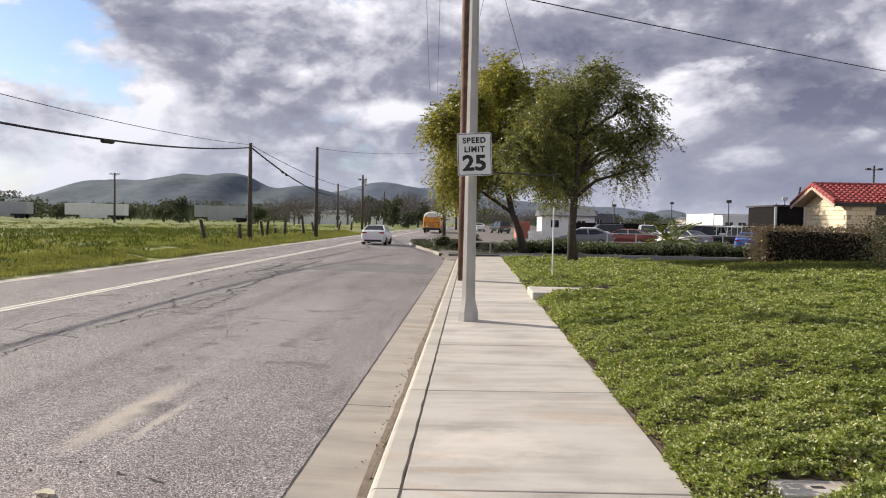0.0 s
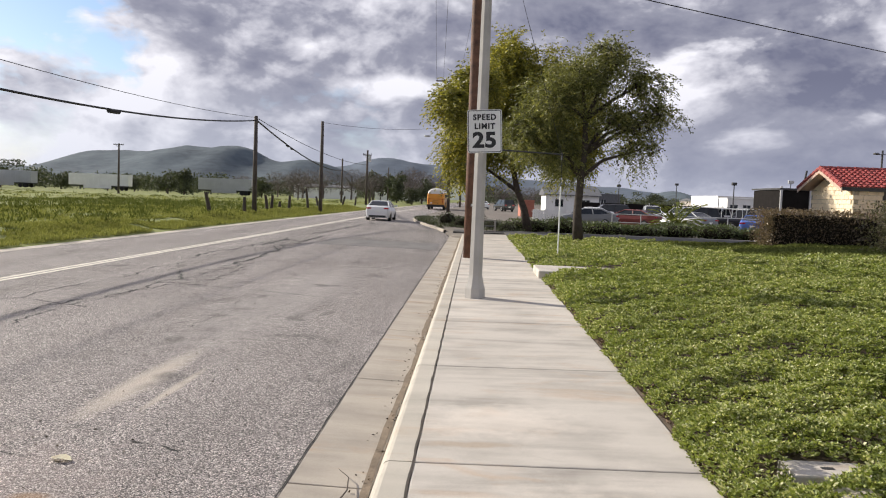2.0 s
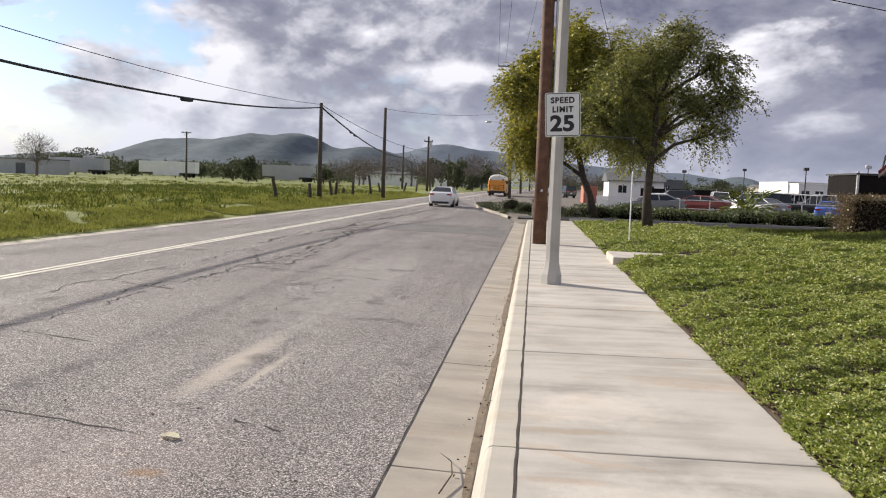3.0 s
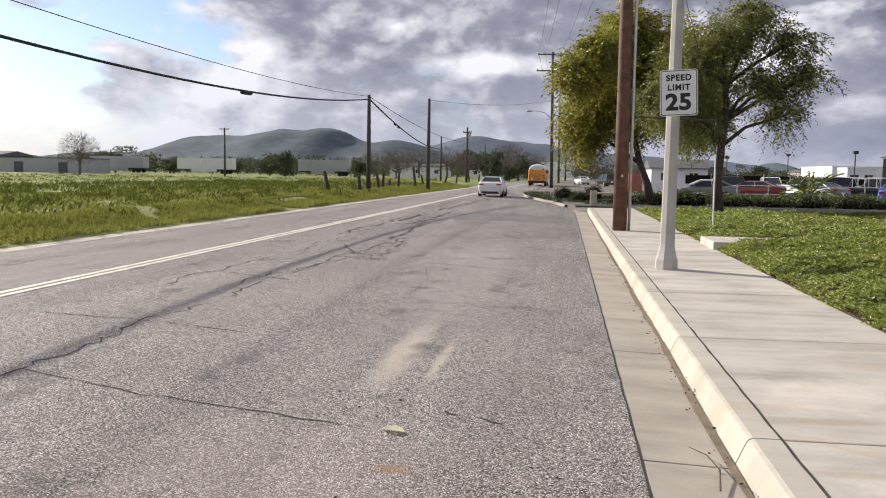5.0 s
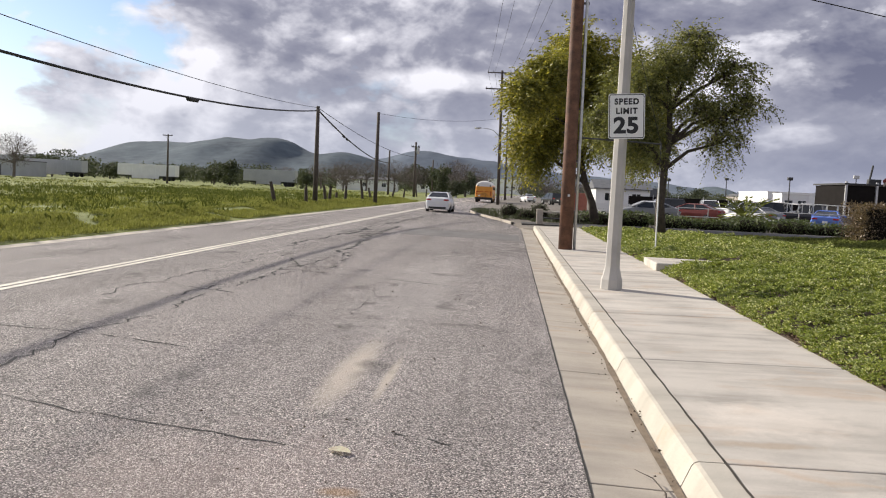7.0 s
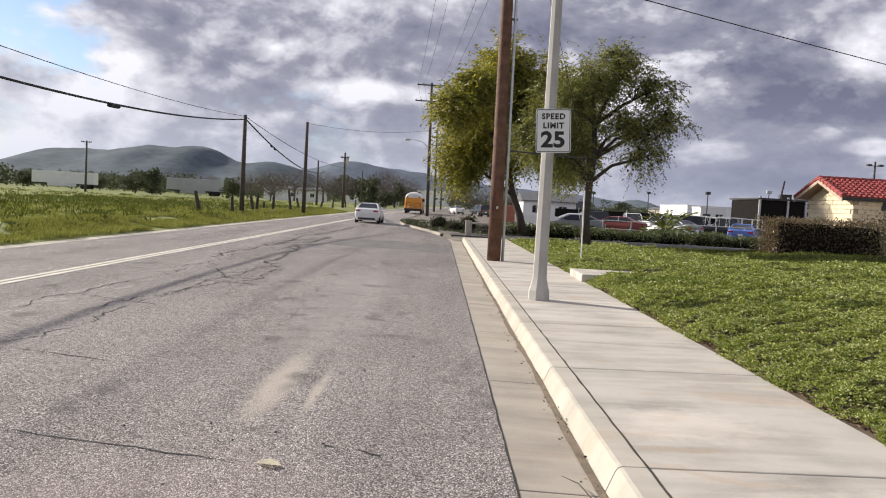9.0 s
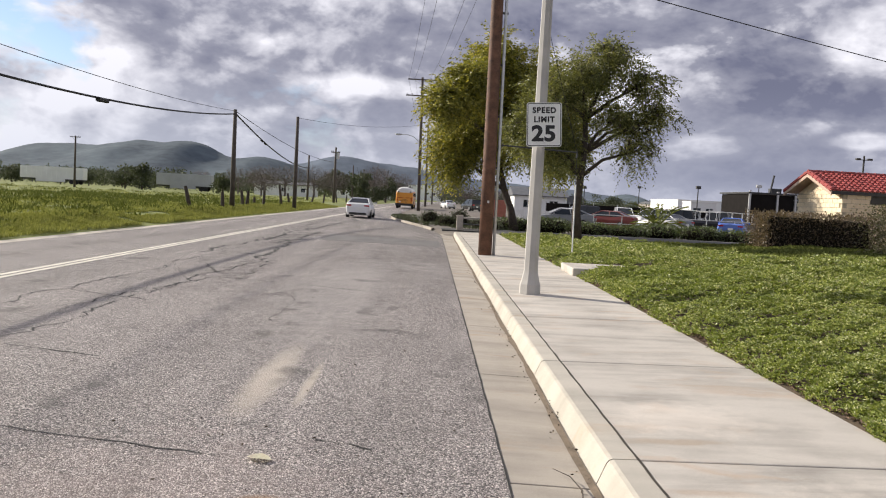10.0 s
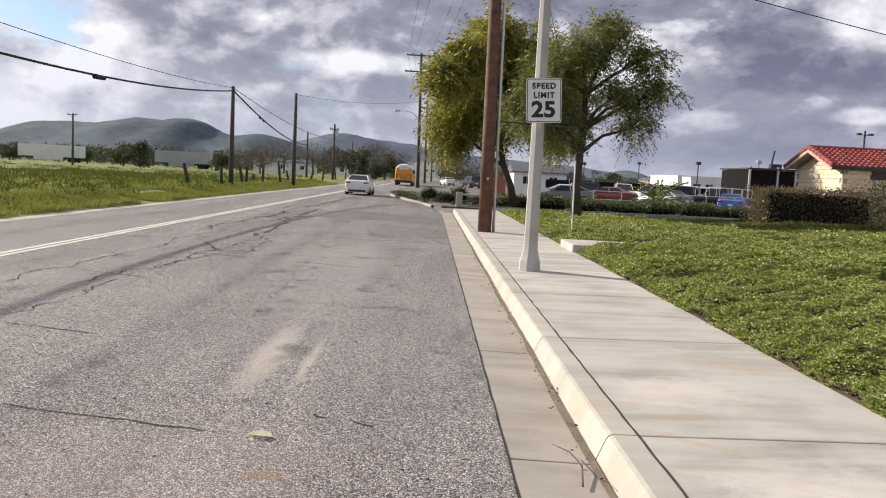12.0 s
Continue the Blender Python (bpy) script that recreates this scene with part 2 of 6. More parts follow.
def concrete_material(name, base, streaks=0.35, marks=()):
    m = bpy.data.materials.new(name)
    m.use_nodes = True
    nt = m.node_tree
    b = nt.nodes["Principled BSDF"]
    pos = nt.nodes.new("ShaderNodeNewGeometry").outputs["Position"]
    sweep = noisen(nt, mapping(nt, pos, (0.35, 2.4, 1)), 1.0, 5, 0.6, 0.4)
    cloudy = noisen(nt, pos, 1.3, 5, 0.6)
    grain = noisen(nt, pos, 140, 2, 0.6)
    k = mathn(nt, "ADD", mathn(nt, "MULTIPLY", sweep, 0.6), mathn(nt, "MULTIPLY", cloudy, 0.4))
    dark = tuple(c * (1 - streaks) for c in base)
    col = mixc(nt, ramp(nt, k, ((0.32, 0.0), (0.55, 0.8), (0.75, 1.0))), dark, base)
    stain = ramp(nt, noisen(nt, mapping(nt, pos, (0.8, 2.0, 1), (4, 2, 0)), 0.9, 6, 0.65, 0.8), ((0.56, 0.0), (0.66, 1.0), (0.72, 0.2)))
    col = mixc(nt, mathn(nt, "MULTIPLY", stain, 0.42), col, (base[0] * 0.82, base[1] * 0.62, base[2] * 0.46))
    for cx, cy, rx, ry, turn, tone, much in marks:
        col = mixc(nt, mathn(nt, "MULTIPLY", blotch(nt, pos, cx, cy, rx, ry, 0.9, turn), much), col, tone)
    col = mixc(nt, 1.0, col, ramp(nt, grain, ((0.3, 0.86), (0.7, 1.09))), "MULTIPLY")
    r = nt.nodes.new("ShaderNodeObjectInfo").outputs["Random"]
    col = mixc(nt, 1.0, col, ramp(nt, r, ((0.0, 0.94), (1.0, 1.04))), "MULTIPLY")
    nlink(nt, col, b.inputs["Base Color"])
    b.inputs["Roughness"].default_value = 0.9
    b.inputs["Specular IOR Level"].default_value = 0.3
    bn = nt.nodes.new("ShaderNodeBump")
    bn.inputs["Strength"].default_value = 0.3
    bn.inputs["Distance"].default_value = 0.004
    nlink(nt, grain, bn.inputs["Height"])
    nlink(nt, bn.outputs[0], b.inputs["Normal"])
    return m


# brown water stains and a pale scrape: centre, half widths, turn, colour, strength
WALK_STAINS = ((0.36, 5.58, 0.50, 0.10, 0.45, (0.36, 0.27, 0.18), 0.5), (0.30, 4.62, 0.42, 0.07, 0.5, (0.40, 0.28, 0.19), 0.4), (0.60, 6.2, 0.75, 0.55, 0.0, (0.80, 0.72, 0.63), 0.4),
               (0.95, 4.0, 0.9, 0.9, 0.0, (0.80, 0.73, 0.64), 0.4), (1.35, 7.4, 0.6, 0.22, 0.1, (0.38, 0.34, 0.29), 0.35), (0.25, 8.9, 0.30, 0.25, 0.0, (0.40, 0.35, 0.30), 0.3))
M_ASPHALT = asphalt_material()
M_WALK = concrete_material("sidewalk_concrete", (0.60, 0.556, 0.495), 0.50, WALK_STAINS)
M_CURB = concrete_material("curb_concrete", (0.54, 0.50, 0.43), 0.32)
M_GUTTER = concrete_material("gutter_concrete", (0.47, 0.42, 0.355), 0.4)
M_DRIVE = material("drive_asphalt", (0.075, 0.073, 0.072), 0.9, 0.3, 1.2, 120, 0.4)
M_SOIL = material("dark_soil", (0.075, 0.055, 0.035), 0.95, 0.4, 3, 50, 0.6, dist=0.03)
M_FIELD = material("field_green", (0.15, 0.175, 0.042), 0.95, 0.35, 0.35, 9, 0.8, tint=(0.21, 0.235, 0.062), dist=0.08)
M_LOT = material("lot_dirt", (0.15, 0.13, 0.11), 0.95, 0.35, 0.4, 12, 0.4)
M_SHOULDER = material("sandy_shoulder", (0.56, 0.51, 0.43), 0.95, 0.3, 2.5, 70, 0.4)
M_LINE = material("faded_line_paint", (0.70, 0.66, 0.57), 0.8, 0.25, 3, 70, 0.3)
M_TAR = material("crack_dark", (0.025, 0.024, 0.023), 0.9, 0.3, 10, 60, 0.2)
# hills: distance haze mixed into the scrub colour, paler and bluer far off
M_HILL = material("hazed_hill_scrub", (0.088, 0.108, 0.132), 1.0, 0.22, 0.010, 0.06, 0.0, tint=(0.118, 0.145, 0.160), spec=0.1)
M_HILL_FAR = material("hazed_hill_far", (0.125, 0.15, 0.185), 1.0, 0.2, 0.01, 0.05, 0.0, spec=0.1)
M_LEAF_COVER = leaf_material("groundcover_leaf", (0.100, 0.142, 0.027), (0.345, 0.395, 0.10), 0.45, 0.38, (0.74, 0.72, 0.42), 0.5, 0.82)
M_LEAF_TREE = leaf_material("tree_leaf", (0.062, 0.074, 0.028), (0.26, 0.265, 0.095), 0.45, 0.45, (0.46, 0.42, 0.16), 0.5, 0.88)
M_LEAF_YELLOW = leaf_material("yellowing_leaf", (0.078, 0.090, 0.022), (0.36, 0.335, 0.065), 0.5, 0.48, (0.62, 0.51, 0.10), 0.5, 0.88)
M_LEAF_HEDGE = leaf_material("hedge_leaf", (0.085, 0.075, 0.042), (0.34, 0.32, 0.15), 0.45, 0.30, (0.46, 0.32, 0.20))
M_HEDGE_IN = material("hedge_inner_shade", (0.022, 0.019, 0.013), 1.0, 0.4, 6, 30, 0.4, spec=0.1)
M_LEAF_BROWN = leaf_material("brownish_hedge_leaf", (0.075, 0.052, 0.040), (0.25, 0.19, 0.12), 0.45, 0.25, (0.40, 0.24, 0.17))
M_LEAF_FAR = leaf_material("far_leaf", (0.035, 0.045, 0.025), (0.085, 0.10, 0.05), 0.7, 0.2)
M_TWIG_FAR = material("bare_twig", (0.15, 0.125, 0.115), 0.95, 0.25, 3, 20, 0.0)
M_GRASS = leaf_material("grass_blade", (0.20, 0.215, 0.062), (0.38, 0.385, 0.135), 0.95, 0.22, (0.42, 0.40, 0.16), 0.0)
M_WEED = leaf_material("dull_weed", (0.08, 0.10, 0.025), (0.20, 0.22, 0.07), 0.95, 0.12, None, 0.0)
M_LEAF_SHRUB = leaf_material("shrub_leaf", (0.040, 0.060, 0.022), (0.135, 0.17, 0.06), 0.5, 0.25)
M_BARK = material("bark", (0.075, 0.06, 0.048), 0.95, 0.4, 6, 40, 0.7, dist=0.02)
M_WOODPOLE = material("creosoted_pole", (0.085, 0.042, 0.026), 0.75, 0.4, 4, 50, 0.5, tint=(0.15, 0.072, 0.042))
M_WOODGREY = material("weathered_pole", (0.085, 0.07, 0.06), 0.9, 0.3, 4, 40, 0.4)
M_POST = material("old_fence_post", (0.06, 0.047, 0.038), 0.95, 0.35, 6, 40, 0.5)
M_POLE = material("pole_concrete", (0.44, 0.42, 0.39), 0.8, 0.14, 2.5, 180, 0.25, dist=0.004)
M_GALV = material("galvanised_steel", (0.55, 0.55, 0.54), 0.45, 0.15, 8, 60, 0.1, metal=0.7)
M_CABLE = material("black_cable", (0.02, 0.02, 0.02), 0.7, 0.2, 4, 40, 0.0)
M_SIGN = material("sign_white", (0.78, 0.78, 0.75), 0.45, 0.06, 4, 40, 0.03)
M_BLACK = material("sign_black", (0.015, 0.015, 0.016), 0.5, 0.2, 5, 50, 0.0)
M_ALU = material("sheet_aluminium", (0.6, 0.6, 0.6), 0.4, 0.1, 8, 60, 0.05, metal=0.8)
M_CREAM = material("cream_block", (0.84, 0.70, 0.50), 0.9, 0.1, 1.5, 70, 0.25, random_obj=0.06)
M_MORTAR = material("block_mortar", (0.52, 0.45, 0.33), 0.95, 0.15, 4, 60, 0.3)
M_TILE = material("red_clay_tile", (0.30, 0.050, 0.045), 0.65, 0.22, 2.5, 40, 0.2, random_obj=0.15)
M_TRIM = material("cream_trim", (0.52, 0.38, 0.30), 0.7, 0.12, 3, 40, 0.1)
M_DARKSCREEN = material("dark_screen_fabric", (0.016, 0.014, 0.013), 0.95, 0.3, 1.5, 60, 0.3, spec=0.1)
M_STEELDARK = material("dark_steel", (0.06, 0.06, 0.06), 0.6, 0.2, 5, 50, 0.1, metal=0.3)
M_WHITE = material("white_painted_metal", (0.80, 0.80, 0.78), 0.6, 0.08, 0.6, 10, 0.05)
M_WALLWHITE = material("white_render", (0.86, 0.86, 0.84), 0.85, 0.08, 0.5, 8, 0.05)
M_ROOFGREY = material("grey_shingle", (0.12, 0.125, 0.135), 0.9, 0.25, 2, 20, 0.3)
M_WINDOW = material("dark_window_glass", (0.02, 0.025, 0.03), 0.08, 0.2, 3, 20, 0.0)
M_TYRE = material("tyre_rubber", (0.018, 0.018, 0.018), 0.85, 0.2, 8, 60, 0.2)
M_RIM = material("alloy_rim", (0.5, 0.5, 0.5), 0.35, 0.1, 8, 40, 0.0, metal=0.8)
M_YRIM = material("yellow_rim", (0.62, 0.33, 0.06), 0.5, 0.15, 8, 40, 0.05)
M_CARWHITE = material("white_car_paint", (0.80, 0.80, 0.80), 0.18, 0.03, 1, 10, 0.0)
M_CARBLUE = material("blue_car_paint", (0.10, 0.18, 0.52), 0.2, 0.1, 1, 10, 0.0)
M_CARRED = material("dull_red_car_paint", (0.20, 0.05, 0.04), 0.3, 0.1, 1, 10, 0.0)
M_CARGREY = material("grey_car_paint", (0.22, 0.23, 0.24), 0.25, 0.1, 1, 10, 0.0)
M_CARBLACK = material("black_car_paint", (0.025, 0.025, 0.028), 0.2, 0.1, 1, 10, 0.0)
M_PLASTIC = material("black_plastic", (0.025, 0.025, 0.026), 0.6, 0.2, 5, 50, 0.0)
M_TAILRED = material("red_lens", (0.40, 0.015, 0.02), 0.2, 0.1, 5, 50, 0.0)
M_BUSYELLOW = material("bus_yellow_paint", (0.72, 0.30, 0.035), 0.35, 0.1, 0.8, 12, 0.03)
M_BUSROOF = material("bus_white_roof", (0.72, 0.70, 0.66), 0.5, 0.08, 0.8, 12, 0.03)
M_LEAFDRY = material("dry_leaf", (0.95, 0.84, 0.66), 0.7, 0.2, 20, 80, 0.2)
M_RUST = material("terracotta_paint", (0.42, 0.16, 0.11), 0.8, 0.2, 2, 20, 0.1)
M_TAN = material("tan_concrete", (0.42, 0.38, 0.33), 0.9, 0.2, 4, 60, 0.3)
M_GRAVEL = material("grey_debris", (0.22, 0.2, 0.19), 0.9, 0.4, 10, 60, 0.3)


# ---- mesh helpers ----
def part(name, bm, mat, parent=None, label="", smooth=False):
    me = bpy.data.meshes.new(name)
    bm.to_mesh(me)
    bm.free()
    me.materials.append(mat)
    if smooth:
        me.polygons.foreach_set("use_smooth", [True] * len(me.polygons))
    ob = new(name, me)
    if parent is not None:
        ob.parent = parent
    if label:
        ob["label"] = label
    return ob


def shared(name, me, parent, loc=(0, 0, 0), rz=0.0):
    ob = new(name, me)
    ob.parent = parent
    ob.location = loc
    ob.rotation_euler = (0, 0, rz)
    return ob


def raw(name, verts, faces, mat, parent=None, smooth=False):
    """A mesh from arrays: verts (n, 3), faces (m, k) all of one size."""
    v = np.asarray(verts, np.float32)
    f = np.asarray(faces, np.int32)
    me = bpy.data.meshes.new(name)
    me.vertices.add(len(v))
    me.vertices.foreach_set("co", v.ravel())
    me.loops.add(f.size)
    me.loops.foreach_set("vertex_index", f.ravel())
    me.polygons.add(len(f))
    me.polygons.foreach_set("loop_start", np.arange(0, f.size, f.shape[1], dtype=np.int32))
    if smooth:
        me.polygons.foreach_set("use_smooth", np.ones(len(f), bool))
    me.materials.append(mat)
    me.update(calc_edges=True)
    me.validate()
    ob = new(name, me)
    if parent is not None:
        ob.parent = parent
    return ob


def thing(name, label, category, loc=(0, 0, 0), rz=0.0, group="", kind=""):
    ob = new(name)
    ob.empty_display_size = 0.2
    ob.location = loc
    ob.rotation_euler = (0, 0, radians(rz))
    return tagged(ob, label, category, group, kind)


def box(bm, x0, x1, y0, y1, z0, z1, bevel=0.0):
    r = bmesh.ops.create_cube(bm, size=1)
    vs = r["verts"]
    for v in vs:
        v.co = Vector(((x0 + x1) / 2 + v.co.x * (x1 - x0), (y0 + y1) / 2 + v.co.y * (y1 - y0), (z0 + z1) / 2 + v.co.z * (z1 - z0)))
    if bevel:
        es = list({e for v in vs for e in v.link_edges})
        bmesh.ops.bevel(bm, geom=es, offset=bevel, segments=2, profile=0.5, affect="EDGES")
    return bm


def boxed(x0, x1, y0, y1, z0, z1, bevel=0.0):
    return box(bmesh.new(), x0, x1, y0, y1, z0, z1, bevel)


def tube(bm, pts, radii, n=8, caps=True):
    """A tapered tube along points."""
    pts = [Vector(p) for p in pts]
    if isinstance(radii, (int, float)):
        radii = [radii] * len(pts)
    rings = []
    for k, p in enumerate(pts):
        d = (pts[min(k + 1, len(pts) - 1)] - pts[max(k - 1, 0)]).normalized()
        a = d.orthogonal().normalized() if abs(d.z) < 0.9 else Vector((1, 0, 0))
        a = (a - d * a.dot(d)).normalized()
        b = d.cross(a)
        rings.append([bm.verts.new(p + (a * math.cos(t) + b * math.sin(t)) * radii[k]) for t in (2 * math.pi * (i + 0.5) / n for i in range(n))])
    for r0, r1 in zip(rings, rings[1:]):
        for i in range(n):
            bm.faces.new((r0[i], r0[(i + 1) % n], r1[(i + 1) % n], r1[i]))
    if caps:
        bm.faces.new(rings[0][::-1])
        bm.faces.new(rings[-1])
    return bm


def tubed(pts, radii, n=8):
    return tube(bmesh.new(), pts, radii, n)


def prism(bm, profile, x0, x1):
    """Extrude a (y, z) outline along x."""
    a = [bm.verts.new((x0, y, z)) for y, z in profile]
    b = [bm.verts.new((x1, y, z)) for y, z in profile]
    n = len(profile)
    for i in range(n):
        bm.faces.new((a[i], a[(i + 1) % n], b[(i + 1) % n], b[i]))
    bm.faces.new(a[::-1])
    bm.faces.new(b)
    bmesh.ops.recalc_face_normals(bm, faces=bm.faces)
    return bm


def smooth01(t):
    t = min(1.0, max(0.0, t))
    return t * t * (3 - 2 * t)


# ---- plan: road and ground ----
def centre(y):
    return -8.5 + (0.00012 * (y - 40) ** 2 if y > 40 else 0.0)


def road_left(y):
    return centre(y) - 3.95


def road_right(y):
    return -0.83 + (centre(y) + 3.7 + 0.83) * smooth01((y - 36) / 30)


def road_z(x, y):
    l, r = road_left(y), road_right(y)
    t = (x - l) / (r - l)
    return -0.15 + 0.09 * max(0.0, 1 - abs(2 * t - 1) ** 2)


def lawn_z(x, y):
    if x < 1.97 or y > 52:
        return 0.0
    rise = 0.02 + 0.26 * smooth01((x - 2) / 3.2) + 0.12 * smooth01((x - 5) / 10)
    low, high = smooth01((36 - y) / 17), smooth01((39.5 - y) / 9)
    return rise * (low + (high - low) * smooth01((x - 9) / 4))


def field_z(x, y):
    d = road_left(y) - x
    rise = 0.30 * smooth01((d - 0.8) / 2.2)
    rise += 0.10 * noise.noise((x * 0.15, y * 0.15, 0)) * smooth01((d - 1) / 4)
    rise -= 0.25 * smooth01((d - 8) / 40)
    return -0.10 + rise


ROWS_Y = [-60, -30, -15] + [float(v) for v in np.arange(-8, 60, 1.0)] + [float(v) for v in np.arange(60, 130, 3.0)] + \
         [130, 140, 150, 165, 180, 200, 230, 270, 320, 400, 520, 700, 1000, 1500, 2400, 4500]


def build_ground():
    left = [0, 0.3, 0.7, 1.2, 1.8, 2.5, 3.3, 4.5, 6, 8, 11, 15, 20, 28, 40, 60, 90, 140, 220, 400, 900, 3500]
    right = [0, 0.2, 0.9, 1.1, 2.8, 2.81, 3.3, 4.0, 5, 6, 7.5, 9, 11, 13, 16, 20, 26, 34, 50, 80, 140, 260, 500, 1000, 3500]
    verts, faces, kinds = [], [], []
    width = len(left) + len(right)
    for y in ROWS_Y:
        l, r = road_left(min(y, 420)), road_right(min(y, 420))
        for d in reversed(left):
            x = l - d
            z = field_z(x, y) if d > 0.5 else (-0.125 if d > 0 else -0.16)
            verts.append((x, y, z))
        for d in right:
            x = r + d
            z = -0.40 if d < 1.0 else (-0.12 if d < 2.805 else lawn_z(x, y))
            if y > 37:
                z = -0.40 if d == 0 else -0.14 + 0.06 * min(1, d)
            verts.append((x, y, z))
    for j in range(len(ROWS_Y) - 1):
        for i in range(width - 1):
            a = j * width + i
            faces.append((a, a + 1, a + 1 + width, a + width))
            d = i - len(left)
            yy = ROWS_Y[j]
            if d < -1:
                near_edge = -2 - d
                kinds.append(1 if near_edge <= 0 else 0)
            elif d == -1:
                kinds.append(3)
            else:
                kinds.append(2 if yy < 37 else 3)
    ob = raw("ground", verts, faces, M_FIELD, smooth=True)
    for m in (M_SHOULDER, M_SOIL, M_LOT):
        ob.data.materials.append(m)
    ob.data.polygons.foreach_set("material_index", kinds)
    ob.data.update()
    return tagged(ob, "green weedy field and bare earth on both sides of the road", "ground", kind="structure")


def build_road():
    verts, faces = [], []
    n = 24
    ys = [y for y in ROWS_Y if -40 < y <= 420]
    for y in ys:
        l, r = road_left(y), road_right(y)
        for i in range(n + 1):
            x = l + (r - l) * i / n
            if i == 0:
                x += 0.10 * noise.noise((0, y * 0.7, 3))
            verts.append((x, y, road_z(x, y)))
    for j in range(len(ys) - 1):
        for i in range(n):
            a = j * (n + 1) + i
            faces.append((a, a + 1, a + n + 2, a + n + 1))
    ob = raw("road", verts, faces, M_ASPHALT, smooth=True)
    return tagged(ob, "aged grey asphalt road with long cracks and worn wheel paths", "road", kind="structure")


ground = build_ground()
road = build_road()


def ribbon(path, width, lift, surf):
    """A flat strip that follows the road's surface."""
    bm = bmesh.new()
    prev = None
    for k, (x, y) in enumerate(path):
        x2, y2 = path[min(k + 1, len(path) - 1)]
        x1, y1 = path[max(k - 1, 0)]
        d = Vector((x2 - x1, y2 - y1)).normalized()
        w = width(k) if callable(width) else width
        a = bm.verts.new((x - d.y * w / 2, y + d.x * w / 2, surf(x - d.y * w / 2, y) + lift))
        b = bm.verts.new((x + d.y * w / 2, y - d.x * w / 2, surf(x + d.y * w / 2, y) + lift))
        if prev:
            bm.faces.new((prev[0], prev[1], b, a))
        prev = (a, b)
    bmesh.ops.recalc_face_normals(bm, faces=bm.faces)
    for f in bm.faces:
        if f.normal.z < 0:
            f.normal_flip()
    return bm


def build_markings():
    for off in (-0.10, 0.10):
        path = [(centre(y) + off, y) for y in [-30 + 2 * k for k in range(0, 105)]]
        part("lane_line", ribbon(path, 0.125, 0.006, road_z), M_LINE, road, "faded yellowish white centre line")


def crack(x0, y0, x1, y1, w, seed, rough=0.12):
    rng = random.Random(seed)
    n = max(6, int(math.hypot(x1 - x0, y1 - y0) / 0.16))
    path = []
    dx = dy = 0.0
    for k in range(n + 1):
        t = k / n
        dx = dx * 0.82 + rng.uniform(-1, 1) * rough
        dy = dy * 0.82 + rng.uniform(-1, 1) * rough * 0.5
        path.append((x0 + (x1 - x0) * t + dx, y0 + (y1 - y0) * t + dy))
    ws = [1.45 * w * rng.uniform(0.15, 1.6) for _ in path]
    part("crack", ribbon(path, lambda k: ws[k], 0.004, road_z), M_TAR, road)


def build_patch():
    """A darker square of newer asphalt and a worn scrap of old paint."""
    bm = bmesh.new()
    n = 10
    grid = []
    for j in range(n + 1):
        row = []
        for i in range(n + 1):
            x = -5.3 + 4.3 * i / n
            y = 27.6 + 3.8 * j / n + 0.5 * i / n
            x += 0.05 * noise.noise((x, y, 1)) if i in (0, n) else 0
            row.append(bm.verts.new((x, y, road_z(x, y) + 0.005)))
        grid.append(row)
    for j in range(n):
        for i in range(n):
            bm.faces.new((grid[j][i], grid[j][i + 1], grid[j + 1][i + 1], grid[j + 1][i]))
    part("asphalt_patch", bm, M_PATCH, road, "darker patch of newer asphalt")
    part("old_paint", ribbon([(-3.3 + 0.1 * k, 20.1 + 0.015 * k) for k in range(11)], 0.10, 0.005, road_z), M_DUSTPAINT, road, "worn scrap of old road paint")


M_PATCH = material("patch_asphalt", (0.15, 0.142, 0.138), 0.9, 0.3, 1.5, 130, 0.5, dist=0.006)
M_DUSTPAINT = material("worn_paint", (0.42, 0.39, 0.36), 0.9, 0.35, 4, 90, 0.3)


